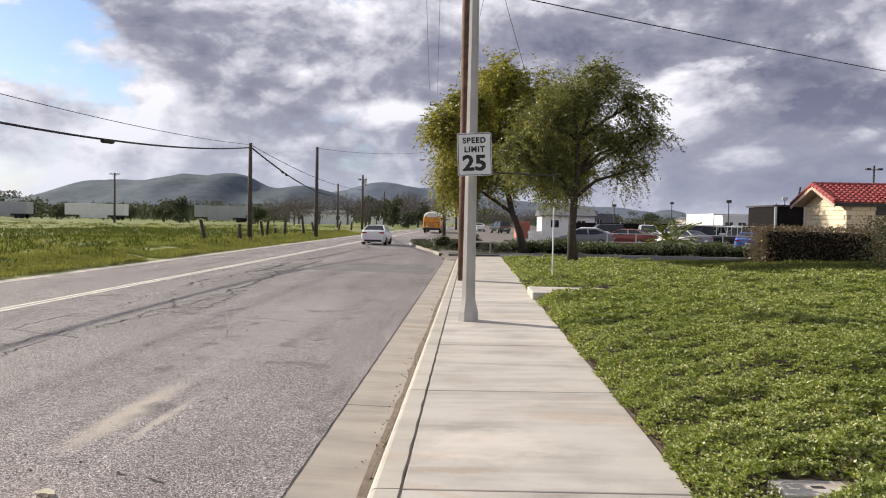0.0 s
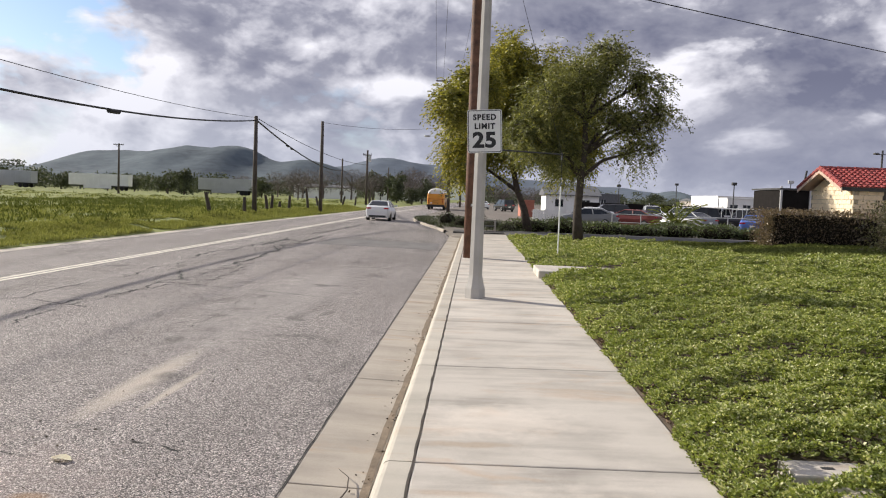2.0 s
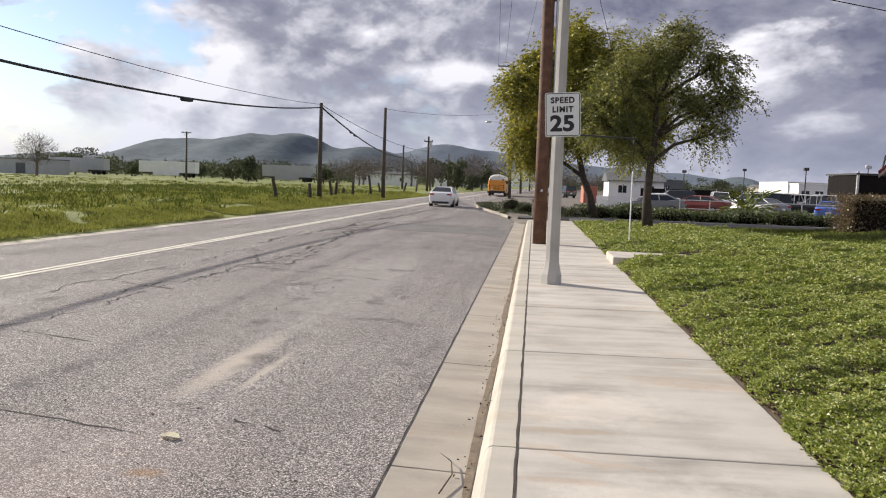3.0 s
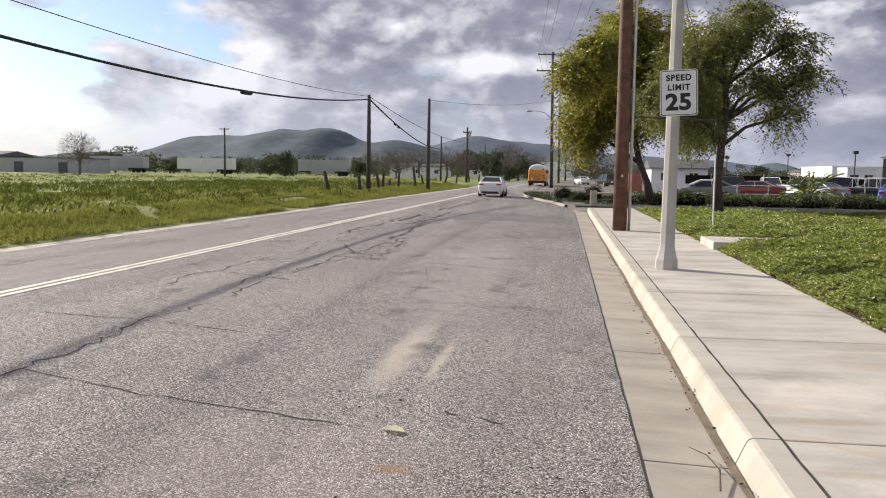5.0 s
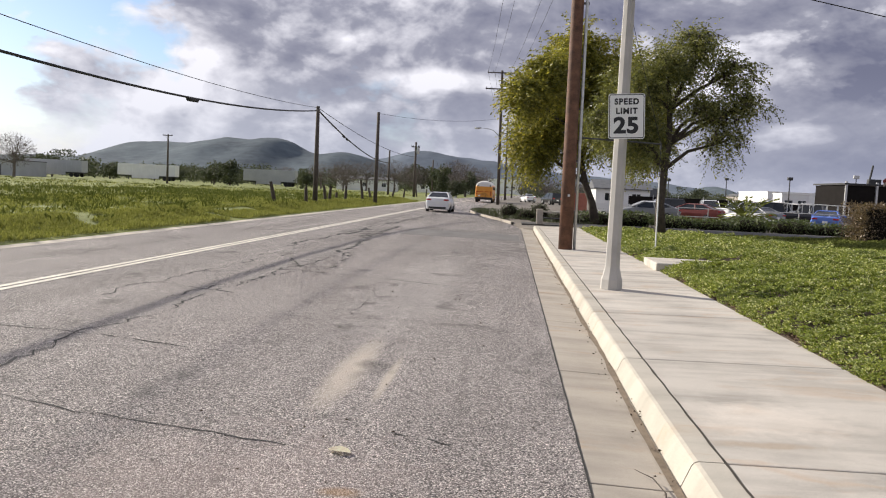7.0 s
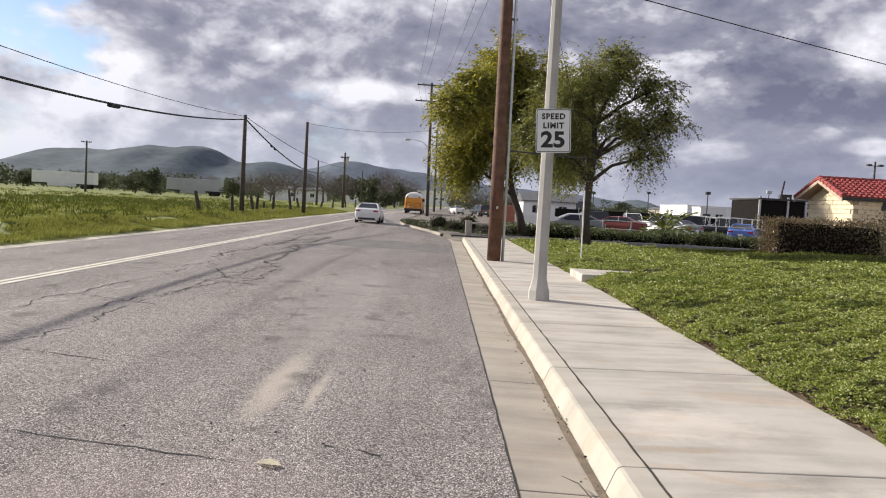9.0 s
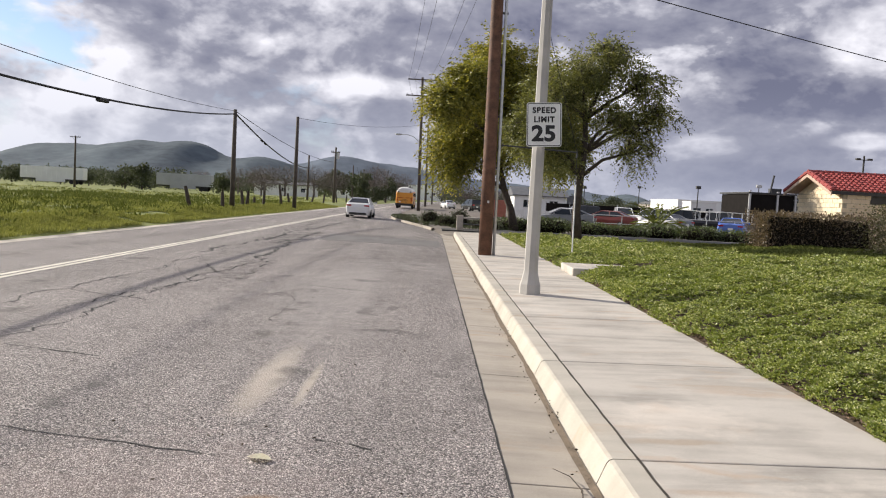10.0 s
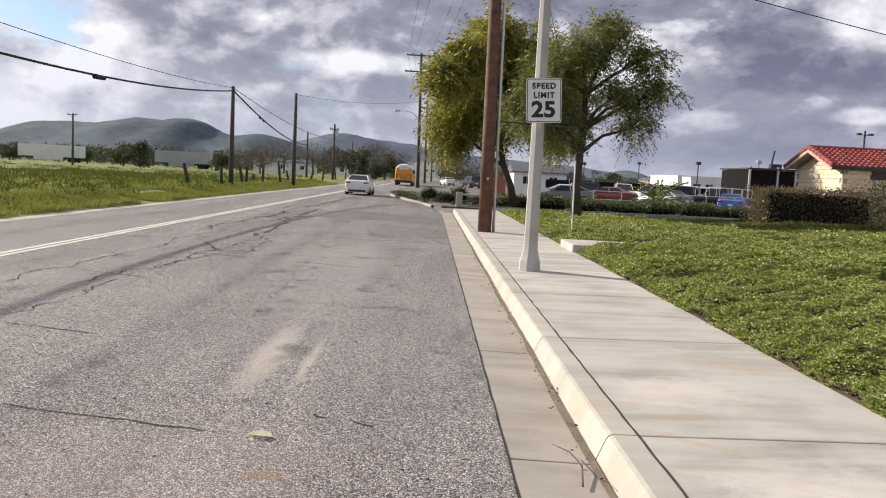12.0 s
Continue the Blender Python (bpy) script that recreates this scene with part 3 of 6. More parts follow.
def build_cracks():
    crack(-5.7, 5.5, -5.75, 12.5, 0.018, 1, 0.10)
    crack(-5.75, 12.5, -5.45, 19.5, 0.034, 2, 0.10)
    crack(-5.5, 19.0, -6.2, 27.0, 0.075, 3, 0.10)
    crack(-6.2, 24.5, -5.9, 33.0, 0.08, 4, 0.10)
    crack(-6.9, 26.0, -6.7, 30.0, 0.14, 5, 0.12)
    crack(-6.7, 34.0, -6.2, 52.0, 0.09, 6, 0.12)
    crack(-6.9, 10.5, -6.6, 22.5, 0.022, 7, 0.10)
    crack(-4.25, 5.45, -2.5, 5.15, 0.010, 8, 0.05)
    crack(-5.7, 5.9, -4.2, 5.45, 0.010, 9, 0.06)
    crack(-5.6, 8.0, -4.2, 7.6, 0.012, 10, 0.05)
    crack(-7.6, 8.2, -5.7, 8.0, 0.014, 11, 0.06)
    crack(-5.5, 14.8, -2.2, 14.0, 0.022, 12, 0.06)
    crack(-5.4, 11.4, -6.8, 12.1, 0.018, 13, 0.06)
    crack(-5.5, 15.5, -6.3, 17.5, 0.03, 14, 0.12)
    crack(-5.2, 15.2, -5.1, 18.8, 0.03, 15, 0.12)
    crack(-10.6, 12.0, -10.3, 22.5, 0.022, 16, 0.08)
    crack(-10.4, 24.0, -10.8, 40.0, 0.025, 17, 0.08)
    crack(-4.0, 20.2, -0.9, 20.0, 0.014, 18, 0.04)
    crack(-5.6, 30.4, -1.0, 31.5, 0.03, 19, 0.05)
    for k in range(9):
        y = 14.6 + k * 0.55
        crack(-5.75 + 0.1 * math.sin(k * 2.1), y, -5.05 + 0.15 * math.cos(k * 1.3), y + 0.5, 0.026, 40 + k, 0.10)
    for k in range(8):
        y = 24.5 + k * 1.1
        crack(-6.6 + 0.2 * math.sin(k * 1.9), y, -5.7 + 0.2 * math.cos(k * 2.3), y + 0.7, 0.07, 60 + k, 0.14)
    crack(-7.2, 20.0, -6.9, 36.0, 0.06, 70, 0.10)
    crack(-6.0, 10.5, -5.2, 14.8, 0.018, 71, 0.10)
    crack(-2.1, 5.6, -1.7, 5.5, 0.012, 21, 0.05)
    crack(-3.4, 10.2, -3.7, 13.4, 0.006, 22, 0.05)
    crack(-7.4, 30.0, -7.6, 46.0, 0.03, 23, 0.10)
    part("crack", ribbon([(-0.838 + 0.003 * math.sin(k * 1.7) + 0.002 * math.sin(k * 4.1), -8 + 0.25 * k) for k in range(176)],
                         lambda k: 0.013 + 0.004 * math.sin(k * 2.3), 0.006, lambda x, y: -0.15), M_TAR, road, "dark open seam beside the gutter")


JOINTS = [5.16 + 3.05 * k for k in range(-5, 12)]


def build_sidewalk():
    """Curb, gutter pan and walk, poured in lengths with open joints."""
    walk_ob = tagged(new("pavement"), "pale concrete sidewalk poured in square panels", "sidewalk", kind="structure")
    curb_ob = tagged(new("curb"), "cream concrete curb with a rounded edge and gutter", "curb", kind="structure")
    bm = boxed(-0.9, 2.0, -12, 42.5, -0.6, -0.19)
    part("footing", bm, M_GUTTER, walk_ob)
    for k, (y0, y1) in enumerate(zip(JOINTS, JOINTS[1:])):
        g = 0.008
        w = boxed(0.012, 1.97, y0 + g, y1 - g, -0.15, 0.0, 0.012)
        for v in w.verts:
            v.co.z += 0.012 * v.co.x
        part("panel", w, M_WALK, walk_ob)
        c = bmesh.new()
        prof = [(-0.002, -0.18), (-0.262, -0.18), (-0.255, -0.165), (-0.200, -0.03), (-0.185, -0.010), (-0.160, 0.0), (-0.002, 0.002)]
        a = [c.verts.new((x, y0 + g, z)) for x, z in prof]
        b = [c.verts.new((x, y1 - g, z)) for x, z in prof]
        for i in range(len(prof)):
            c.faces.new((a[i], a[(i + 1) % len(prof)], b[(i + 1) % len(prof)], b[i]))
        c.faces.new(a)
        c.faces.new(b[::-1])
        bmesh.ops.recalc_face_normals(c, faces=c.faces)
        part("curb_stone", c, M_CURB, curb_ob)
        p = boxed(-0.83, -0.262, y0 - 0.11 + g, y1 - 0.11 - g, -0.19, -0.148, 0.006)
        for v in p.verts:
            v.co.z -= 0.03 * (v.co.x + 0.83)
        part("gutter_pan", p, M_GUTTER, curb_ob)


def build_gutter_dirt():
    bm = ribbon([(-0.295 - 0.012 * math.sin(k * 0.23), -6 + 0.2 * k) for k in range(235)], lambda k: 0.055 + 0.06 * noise.noise((k * 0.33, 0, 2)), 0.004, lambda x, y: -0.148 - 0.03 * (x + 0.83))
    part("dirt_line", bm, M_DIRT, bpy.data.objects["curb"], "brown silt along the foot of the curb")


def build_joint_filler():
    """Dark crumbling filler between curb and walk."""
    bm = ribbon([(0.005 + 0.004 * math.sin(k * 1.1), -6 + 0.12 * k) for k in range(360)], lambda k: 0.017 + 0.012 * noise.noise((k * 0.41, 0, 7)), 0.0, lambda x, y: 0.003)
    part("joint_filler", bm, M_FILLER, bpy.data.objects["pavement"], "dark crumbling joint filler")


M_FILLER = material("joint_filler", (0.055, 0.045, 0.036), 0.95, 0.5, 8, 70, 0.5)
M_MULCH = material("leaf_mulch", (0.15, 0.10, 0.065), 0.95, 0.4, 6, 60, 0.2, island=0.6)
M_DIRT = material("silt", (0.20, 0.155, 0.11), 0.95, 0.35, 8, 60, 0.4)


def build_far_curb():
    """The curb of the planted corner past the side drive."""
    pts = [(road_right(y) + 0.05, y) for y in np.arange(43.0, 66.1, 1.0)]
    bm = bmesh.new()
    prev = None
    for k, (x, y) in enumerate(pts):
        ring = [bm.verts.new((x + dx, y, z)) for dx, z in ((0, -0.3), (0.0, -0.05), (0.03, -0.03), (0.15, -0.03), (0.15, -0.3))]
        if prev:
            for i in range(4):
                bm.faces.new((prev[i], prev[i + 1], ring[i + 1], ring[i]))
        prev = ring
    bmesh.ops.recalc_face_normals(bm, faces=bm.faces)
    ob = part("far_curb", bm, M_GUTTER)
    tagged(ob, "weathered concrete curb round the weedy corner", "curb", kind="structure")


def build_drive():
    bm = boxed(1.99, 60, 38.2, 44.2, -0.3, 0.02)
    ob = part("side_drive", bm, M_DRIVE)
    tagged(ob, "dark asphalt side drive leading into the lot", "drive", kind="structure")
    bm = boxed(-0.75, 1.99, 41.62, 44.2, -0.3, -0.02)
    ob = part("drive_apron", bm, M_DRIVE)
    tagged(ob, "dark asphalt apron at the drive's mouth", "drive", kind="structure")


build_markings()
build_patch()
build_cracks()
build_far_curb()
build_drive()


# ---- hills ----
def build_hill(name, label, y0, y1, peaks, mat, x0, x1, nx, ny, rough):
    verts, faces = [], []
    for j in range(ny + 1):
        y = y0 + (y1 - y0) * j / ny
        for i in range(nx + 1):
            x = x0 + (x1 - x0) * i / nx
            h = sum(a * math.exp(-((x - cx) / sx) ** 2 - ((y - cy) / sy) ** 2) for cx, cy, sx, sy, a in peaks)
            n = noise.fractal((x * 0.004, y * 0.004, 1.0), 1.0, 2.0, 5)
            ridge = abs(noise.noise((x * 0.006, y * 0.003, 5.0))) + 0.6 * abs(noise.noise((x * 0.016, y * 0.006, 2.0)))
            z = h * (1 + rough * n - rough * 0.8 * ridge) - 2.0
            verts.append((x, y, z))
    for j in range(ny):
        for i in range(nx):
            a = j * (nx + 1) + i
            faces.append((a, a + 1, a + nx + 2, a + nx + 1))
    ob = raw(name, verts, faces, mat, smooth=True)
    return tagged(ob, label, "hill", kind="structure")


HILL_NEAR = [(-1200, 1560, 180, 240, 19.5), (-950, 1560, 130, 240, 33.6), (-770, 1560, 85, 240, 50.4), (-670, 1560, 85, 240, 48.3), (-560, 1560, 80, 240, 83.0), (-460, 1560, 60, 240, 65.0), (-352, 1560, 80, 240, 54.0), (-255, 1560, 90, 240, 32.0)]
HILL_BACK = [(-1000, 2550, 220, 350, 38.6), (-700, 2550, 180, 350, 46.2), (-480, 2550, 130, 350, 70.7), (-320, 2550, 100, 350, 81.7), (-220, 2550, 100, 350, 65.1), (-90, 2550, 120, 350, 70.3), (60, 2550, 140, 350, 49.0), (250, 2550, 180, 350, 44.6), (500, 2550, 220, 350, 44.7)]
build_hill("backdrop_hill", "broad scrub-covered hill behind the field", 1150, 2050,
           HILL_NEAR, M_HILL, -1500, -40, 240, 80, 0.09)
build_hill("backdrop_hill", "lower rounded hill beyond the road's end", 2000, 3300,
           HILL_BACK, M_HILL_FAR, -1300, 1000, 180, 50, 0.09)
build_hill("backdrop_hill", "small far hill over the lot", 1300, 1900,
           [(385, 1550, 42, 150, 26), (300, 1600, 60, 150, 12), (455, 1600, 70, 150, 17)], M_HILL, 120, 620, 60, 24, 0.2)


# ---- street poles, sign and wires ----
def build_light_pole():
    t = thing("light_pole", "tapered octagonal concrete street light pole on the sidewalk", "pole", (0.42, 14.03, 0.005))
    bm = bmesh.new()
    tube(bm, [(0, 0, 0.38), (0, 0, 8.6)], [0.128, 0.072], 8)
    part("shaft", bm, M_POLE, t)
    bm = bmesh.new()
    tube(bm, [(0, 0, 0), (0, 0, 0.17), (0, 0, 0.24), (0, 0, 0.40)], [0.195, 0.190, 0.165, 0.130], 8)
    part("base", bm, M_POLE, t)
    part("cap", tubed([(0, 0, 8.6), (0, 0, 8.66)], [0.08, 0.05], 8), M_GALV, t)
    for z in (2.72, 3.22):
        bm = bmesh.new()
        tube(bm, [(0, 0, z - 0.012), (0, 0, z + 0.012)], [0.118, 0.118], 8)
        part("strap", bm, M_GALV, t, "galvanised steel strap")


def rounded_rect(w, h, r, n=5):
    pts = []
    for cx, cz, a0 in ((w / 2 - r, h / 2 - r, 0), (-w / 2 + r, h / 2 - r, 90), (-w / 2 + r, -h / 2 + r, 180), (w / 2 - r, -h / 2 + r, 270)):
        for k in range(n + 1):
            a = radians(a0 + 90 * k / n)
            pts.append((cx + r * math.cos(a), cz + r * math.sin(a)))
    return pts


def plate(bm, pts, y0, y1):
    a = [bm.verts.new((x, y0, z)) for x, z in pts]
    b = [bm.verts.new((x, y1, z)) for x, z in pts]
    bm.faces.new(a)
    bm.faces.new(b[::-1])
    for i in range(len(pts)):
        bm.faces.new((a[i], a[(i + 1) % len(pts)], b[(i + 1) % len(pts)], b[i]))
    bmesh.ops.recalc_face_normals(bm, faces=bm.faces)


def words(name, text, size, parent, mat, loc, squeeze=1.0, weight=0.0, spread=1.0, rot=(90, 0, 0)):
    cu = bpy.data.curves.new(name, "FONT")
    cu.body = text
    cu.size = size
    cu.align_x = "CENTER"
    cu.align_y = "CENTER"
    cu.extrude = 0.001
    cu.offset = weight
    cu.space_character = spread
    tmp = new(name, cu)
    bpy.context.view_layer.update()
    me = bpy.data.meshes.new_from_object(tmp)
    bpy.data.objects.remove(tmp)
    me.materials.clear()
    me.materials.append(mat)
    ob = new(name, me)
    ob.parent = parent
    ob.location = loc
    ob.rotation_euler = [radians(a) for a in rot]
    ob.scale = (squeeze, 1, 1)
    return ob


def build_sign():
    t = thing("speed_limit_sign", "white speed limit sign with black letters strapped to the pole", "sign", (0.475, 13.875, 2.985))
    t.rotation_euler = (0, radians(-2.9), 0)
    bm = bmesh.new()
    plate(bm, rounded_rect(0.61, 0.762, 0.038), 0.0, 0.004)
    part("panel", bm, M_ALU, t, "aluminium sign blank")
    bm = bmesh.new()
    plate(bm, rounded_rect(0.606, 0.758, 0.037), -0.0020, -0.0002)
    part("face", bm, M_SIGN, t)
    bm = bmesh.new()
    o, i = rounded_rect(0.584, 0.736, 0.032), rounded_rect(0.560, 0.712, 0.024)
    a = [bm.verts.new((x, -0.0035, z)) for x, z in o]
    b = [bm.verts.new((x, -0.0035, z)) for x, z in i]
    for k in range(len(o)):
        bm.faces.new((a[k], a[(k + 1) % len(o)], b[(k + 1) % len(o)], b[k]))
    part("border", bm, M_BLACK, t)
    words("lettering", "SPEED", 0.135, t, M_BLACK, (0, -0.004, 0.243), 0.98, 0.006, 1.18)
    words("lettering", "LIMIT", 0.135, t, M_BLACK, (0, -0.004, 0.085), 0.98, 0.006, 1.18)
    words("lettering", "25", 0.37, t, M_BLACK, (-0.005, -0.004, -0.165), 1.12, 0.014, 1.04)
    for z in (0.315, -0.315):
        part("bolt", tubed([(0, -0.003, z), (0, -0.012, z)], 0.009, 8), M_GALV, t)
    part("bracket", boxed(-0.03, 0.03, 0.004, 0.045, -0.30, 0.30), M_GALV, t)


def build_wood_pole():
    t = thing("utility_pole", "brown creosoted wooden utility pole with a steel riser pipe", "pole", (0.265, 23.4, 0.0))
    bm = bmesh.new()
    tube(bm, [(0, 0, -0.1), (-0.02, 0, 3), (-0.05, 0, 7), (-0.09, 0, 13.2)], [0.205, 0.195, 0.180, 0.150], 14)
    part("pole", bm, M_WOODPOLE, t, smooth=True)
    bm = bmesh.new()
    tube(bm, [(0.26, -0.02, 0.0), (0.25, -0.02, 3), (0.22, -0.02, 7), (0.18, -0.02, 11.5)], 0.045, 8)
    riser = part("riser_pipe", bm, M_GALV, t, "pale galvanised riser pipe", smooth=True)
    for z in (1.1, 2.6, 4.1, 5.6, 7.1):
        part("standoff", boxed(0.12, 0.29, -0.03, 0.0, z - 0.03, z + 0.03), M_STEELDARK, t)
    # tag and climbing steps
    part("tag", boxed(-0.03, 0.03, -0.215, -0.205, 1.55, 1.62), M_ALU, t)
    for z in (2.2, 2.8, 3.4, 4.0, 4.6, 5.2):
        part("step", tubed([(-0.19, -0.02, z), (-0.27, -0.03, z)], 0.012, 6), M_STEELDARK, t)
    for z, h in ((12.7, 1.5), (11.6, 1.5)):
        part("crossarm", boxed(-h - 0.09, h - 0.09, -0.24, -0.14, z - 0.06, z + 0.06), M_WOODGREY, t)
    # pavement guy: strut, wire and guard
    g = thing("guy_strut", "galvanised sidewalk guy strut with wire and pale guard", "guy wire", (0, 0, 0))
    part("strut", tubed([(0.47, 23.42, 3.28), (2.97, 24.19, 3.24)], 0.026, 8), M_STEELDARK, g)
    part("end_fitting", tubed([(2.97, 24.19, 3.28), (2.97, 24.19, 3.08)], 0.03, 8), M_STEELDARK, g)
    part("wire", tubed([(2.97, 24.19, 3.24), (2.93, 23.75, 0.2)], 0.008, 6), M_CABLE, g)
    part("wire", tubed([(2.97, 24.19, 3.24), (0.2, 23.4, 12.0)], 0.008, 6), M_CABLE, g)
    part("guard", tubed([(2.955, 24.0, 2.25), (2.93, 23.74, 0.15)], 0.022, 8), M_SIGN, g, "pale plastic guy guard")


def power_pole(name, label, x, y, h, r=0.14, arms=(), lamp=None, lean=0.0, mat=None, z0=-0.1, can=None):
    t = thing(name, label, "pole", (x, y, z0))
    mat = mat or M_WOODGREY
    part("pole", tubed([(0, 0, -0.2), (lean * 0.5, 0, h / 2), (lean, 0, h - z0)], [r * 1.15, r, r * 0.78], 10), mat, t, smooth=True)
    for z, half in arms:
        arm = part("crossarm", boxed(lean - half, lean + half, -0.19, -0.08, z - z0 - 0.07, z - z0 + 0.07), mat, t)
        for s in (-0.95, -0.6, 0.6, 0.95):
            part("insulator", tubed([(lean + s * half, -0.135, z - z0 + 0.07), (lean + s * half, -0.135, z - z0 + 0.24)], [0.05, 0.035], 6), M_STEELDARK, arm)
        for s in (-1, 1):
            part("brace", tubed([(lean, -0.1, z - z0 - 0.75), (lean + s * half * 0.55, -0.13, z - z0 - 0.05)], 0.025, 6), M_GALV, t)
    if lamp:
        z, reach = lamp
        pts = [(lean, -0.05, z - z0 - 0.85), (lean - reach * 0.3, -0.05, z - z0 - 0.25), (lean - reach * 0.65, -0.05, z - z0 - 0.02), (lean - reach, -0.05, z - z0)]
        arm = part("lamp_arm", tubed(pts, [0.05, 0.045, 0.04, 0.035], 8), M_GALV, t, smooth=True)
        bm = bmesh.new()
        tube(bm, [(lean - reach + 0.1, -0.05, z - z0), (lean - reach - 0.15, -0.05, z - z0 - 0.02), (lean - reach - 0.55, -0.05, z - z0 - 0.03), (lean - reach - 0.7, -0.05, z - z0 - 0.02)], [0.05, 0.13, 0.12, 0.04], 10)
        part("lamp_head", bm, M_GALV, arm, smooth=True)
    if can:
        part("transformer", tubed([(lean + 0.32, 0, can - z0 - 0.5), (lean + 0.32, 0, can - z0 + 0.4)], 0.24, 12), M_GALV, t)
    return t


def cable(name, label, a, b, sag, r, n=26, knobs=()):
    a, b = Vector(a), Vector(b)
    pts = []
    for k in range(n + 1):
        t = k / n
        p = a.lerp(b, t)
        p.z -= 4 * sag * t * (1 - t)
        pts.append(p)
    t = thing(name, label, "cable", (0, 0, 0), group="overhead lines")
    part("strand", tubed(pts, r, 6), M_CABLE, t)
    for f, w in knobs:
        k = int(f * n)
        d = (pts[k + 1] - pts[k]).normalized()
        part("splice_case", tubed([pts[k] - d * w - Vector((0, 0, 0.06)), pts[k] + d * w - Vector((0, 0, 0.06))], 0.10, 8), M_CABLE, t)
    return t


def build_lines():
    power_pole("utility_pole", "slim dark wooden cable pole at the field's edge", -14.93, 53.5, 6.85, 0.15, z0=0.1)
    power_pole("utility_pole", "slim dark wooden cable pole beside the open field", -15.0, -14.0, 7.2, 0.15, z0=0.1)
    power_pole("utility_pole", "plain dark wooden pole beside the roadside weeds", -13.5, 69.5, 8.1, 0.16, z0=0.1)
    power_pole("utility_pole", "tall weathered pole with a small transformer", -15.2, 111, 8.0, 0.17, arms=((7.3, 0.6),), can=6.9, z0=0.1)
    power_pole("utility_pole", "slender weathered pole far along the field", -21.0, 124, 7.25, 0.16, z0=0.1)
    power_pole("utility_pole", "slender weathered pole far along the road", -17.4, 158, 7.3, 0.16, z0=0.1)
    power_pole("utility_pole", "weathered pole with one crossarm out in the field", -69.4, 150, 9.75, 0.19, arms=((9.5, 1.0),), z0=0.0)
    power_pole("utility_pole", "tall brown power pole with two crossarms and a street lamp", -2.95, 97, 16.3, 0.19, arms=((16.0, 1.75), (14.05, 1.9)), lamp=(9.25, 2.3), lean=-0.3)
    power_pole("utility_pole", "tall power pole with crossarms far down the road", -2.5, 150, 15.2, 0.2, arms=((14.2, 1.5), (12.6, 1.5)), lean=-0.2)
    power_pole("utility_pole", "power pole with crossarms small in the distance", -1.2, 215, 14.0, 0.2, arms=((13.4, 1.5),))
    power_pole("utility_pole", "power pole with crossarms small in the distance", 2.4, 290, 14.0, 0.2, arms=((13.4, 1.5),))
    cable("cable", "thick black telephone cable sagging from pole to pole", (-15.0, -14.0, 6.8), (-14.93, 53.5, 6.55), 2.0, 0.042, 48, ((0.70, 0.45),))
    cable("cable", "thin black wire above the telephone cable", (-15.0, -14.0, 7.0), (-14.93, 53.5, 6.75), 1.25, 0.013, 48)
    cable("cable", "thick black telephone cable running on along the field", (-14.93, 53.5, 6.6), (-21.0, 124, 5.3), 0.9, 0.06, 30, ((0.2, 0.4), (0.24, 0.3)))
    cable("cable", "thin black wire running on along the field", (-14.93, 53.5, 6.75), (-15.2, 111, 5.9), 0.7, 0.022)
    cable("cable", "thin wire crossing over the road", (-13.5, 69.5, 8.0), (-3.2, 97, 10.5), 0.5, 0.014)
    for dx in (-1.7, -0.9, 0.9, 1.7):
        cable("cable", "thin power line strung between tall poles", (-3.25 + dx, 96.9, 16.2), (0.145 + dx * 0.8, 23.2, 12.9), 1.0, 0.011)
        cable("cable", "thin power line strung between tall poles", (-3.25 + dx, 96.9, 16.2), (-2.7 + dx * 0.8, 150, 14.4), 0.8, 0.012)
    cable("cable", "thin black service wire leading to the lot", (0.19, 23.4, 8.75), (46, 48, 8.0), 0.3, 0.018, 30)


build_light_pole()
build_sign()
build_wood_pole()
build_lines()


# ---- plants ----
def leaf_quads(pos, direc, length, width, rng, droop=0.0):
    """Rhombic leaves at pos (n, 3) along direc (n, 3): arrays of verts and quads."""
    n = len(pos)
    d = direc / (np.linalg.norm(direc, axis=1, keepdims=True) + 1e-9)
    side = np.cross(d, rng.normal(size=(n, 3)))
    side /= np.linalg.norm(side, axis=1, keepdims=True) + 1e-9
    L = (length * rng.uniform(0.6, 1.35, n))[:, None]
    W = (width * rng.uniform(0.7, 1.3, n))[:, None]
    tip = pos + d * L
    tip[:, 2] -= droop * L[:, 0]
    mid = pos + d * L * 0.5
    v = np.stack([pos, mid + side * W / 2, tip, mid - side * W / 2], 1).reshape(-1, 3)
    f = np.arange(4 * n).reshape(-1, 4)
    return v, f


def merge(chunks):
    vs, fs, k = [], [], 0
    for v, f in chunks:
        vs.append(v)
        fs.append(f + k)
        k += len(v)
    return np.concatenate(vs), np.concatenate(fs)


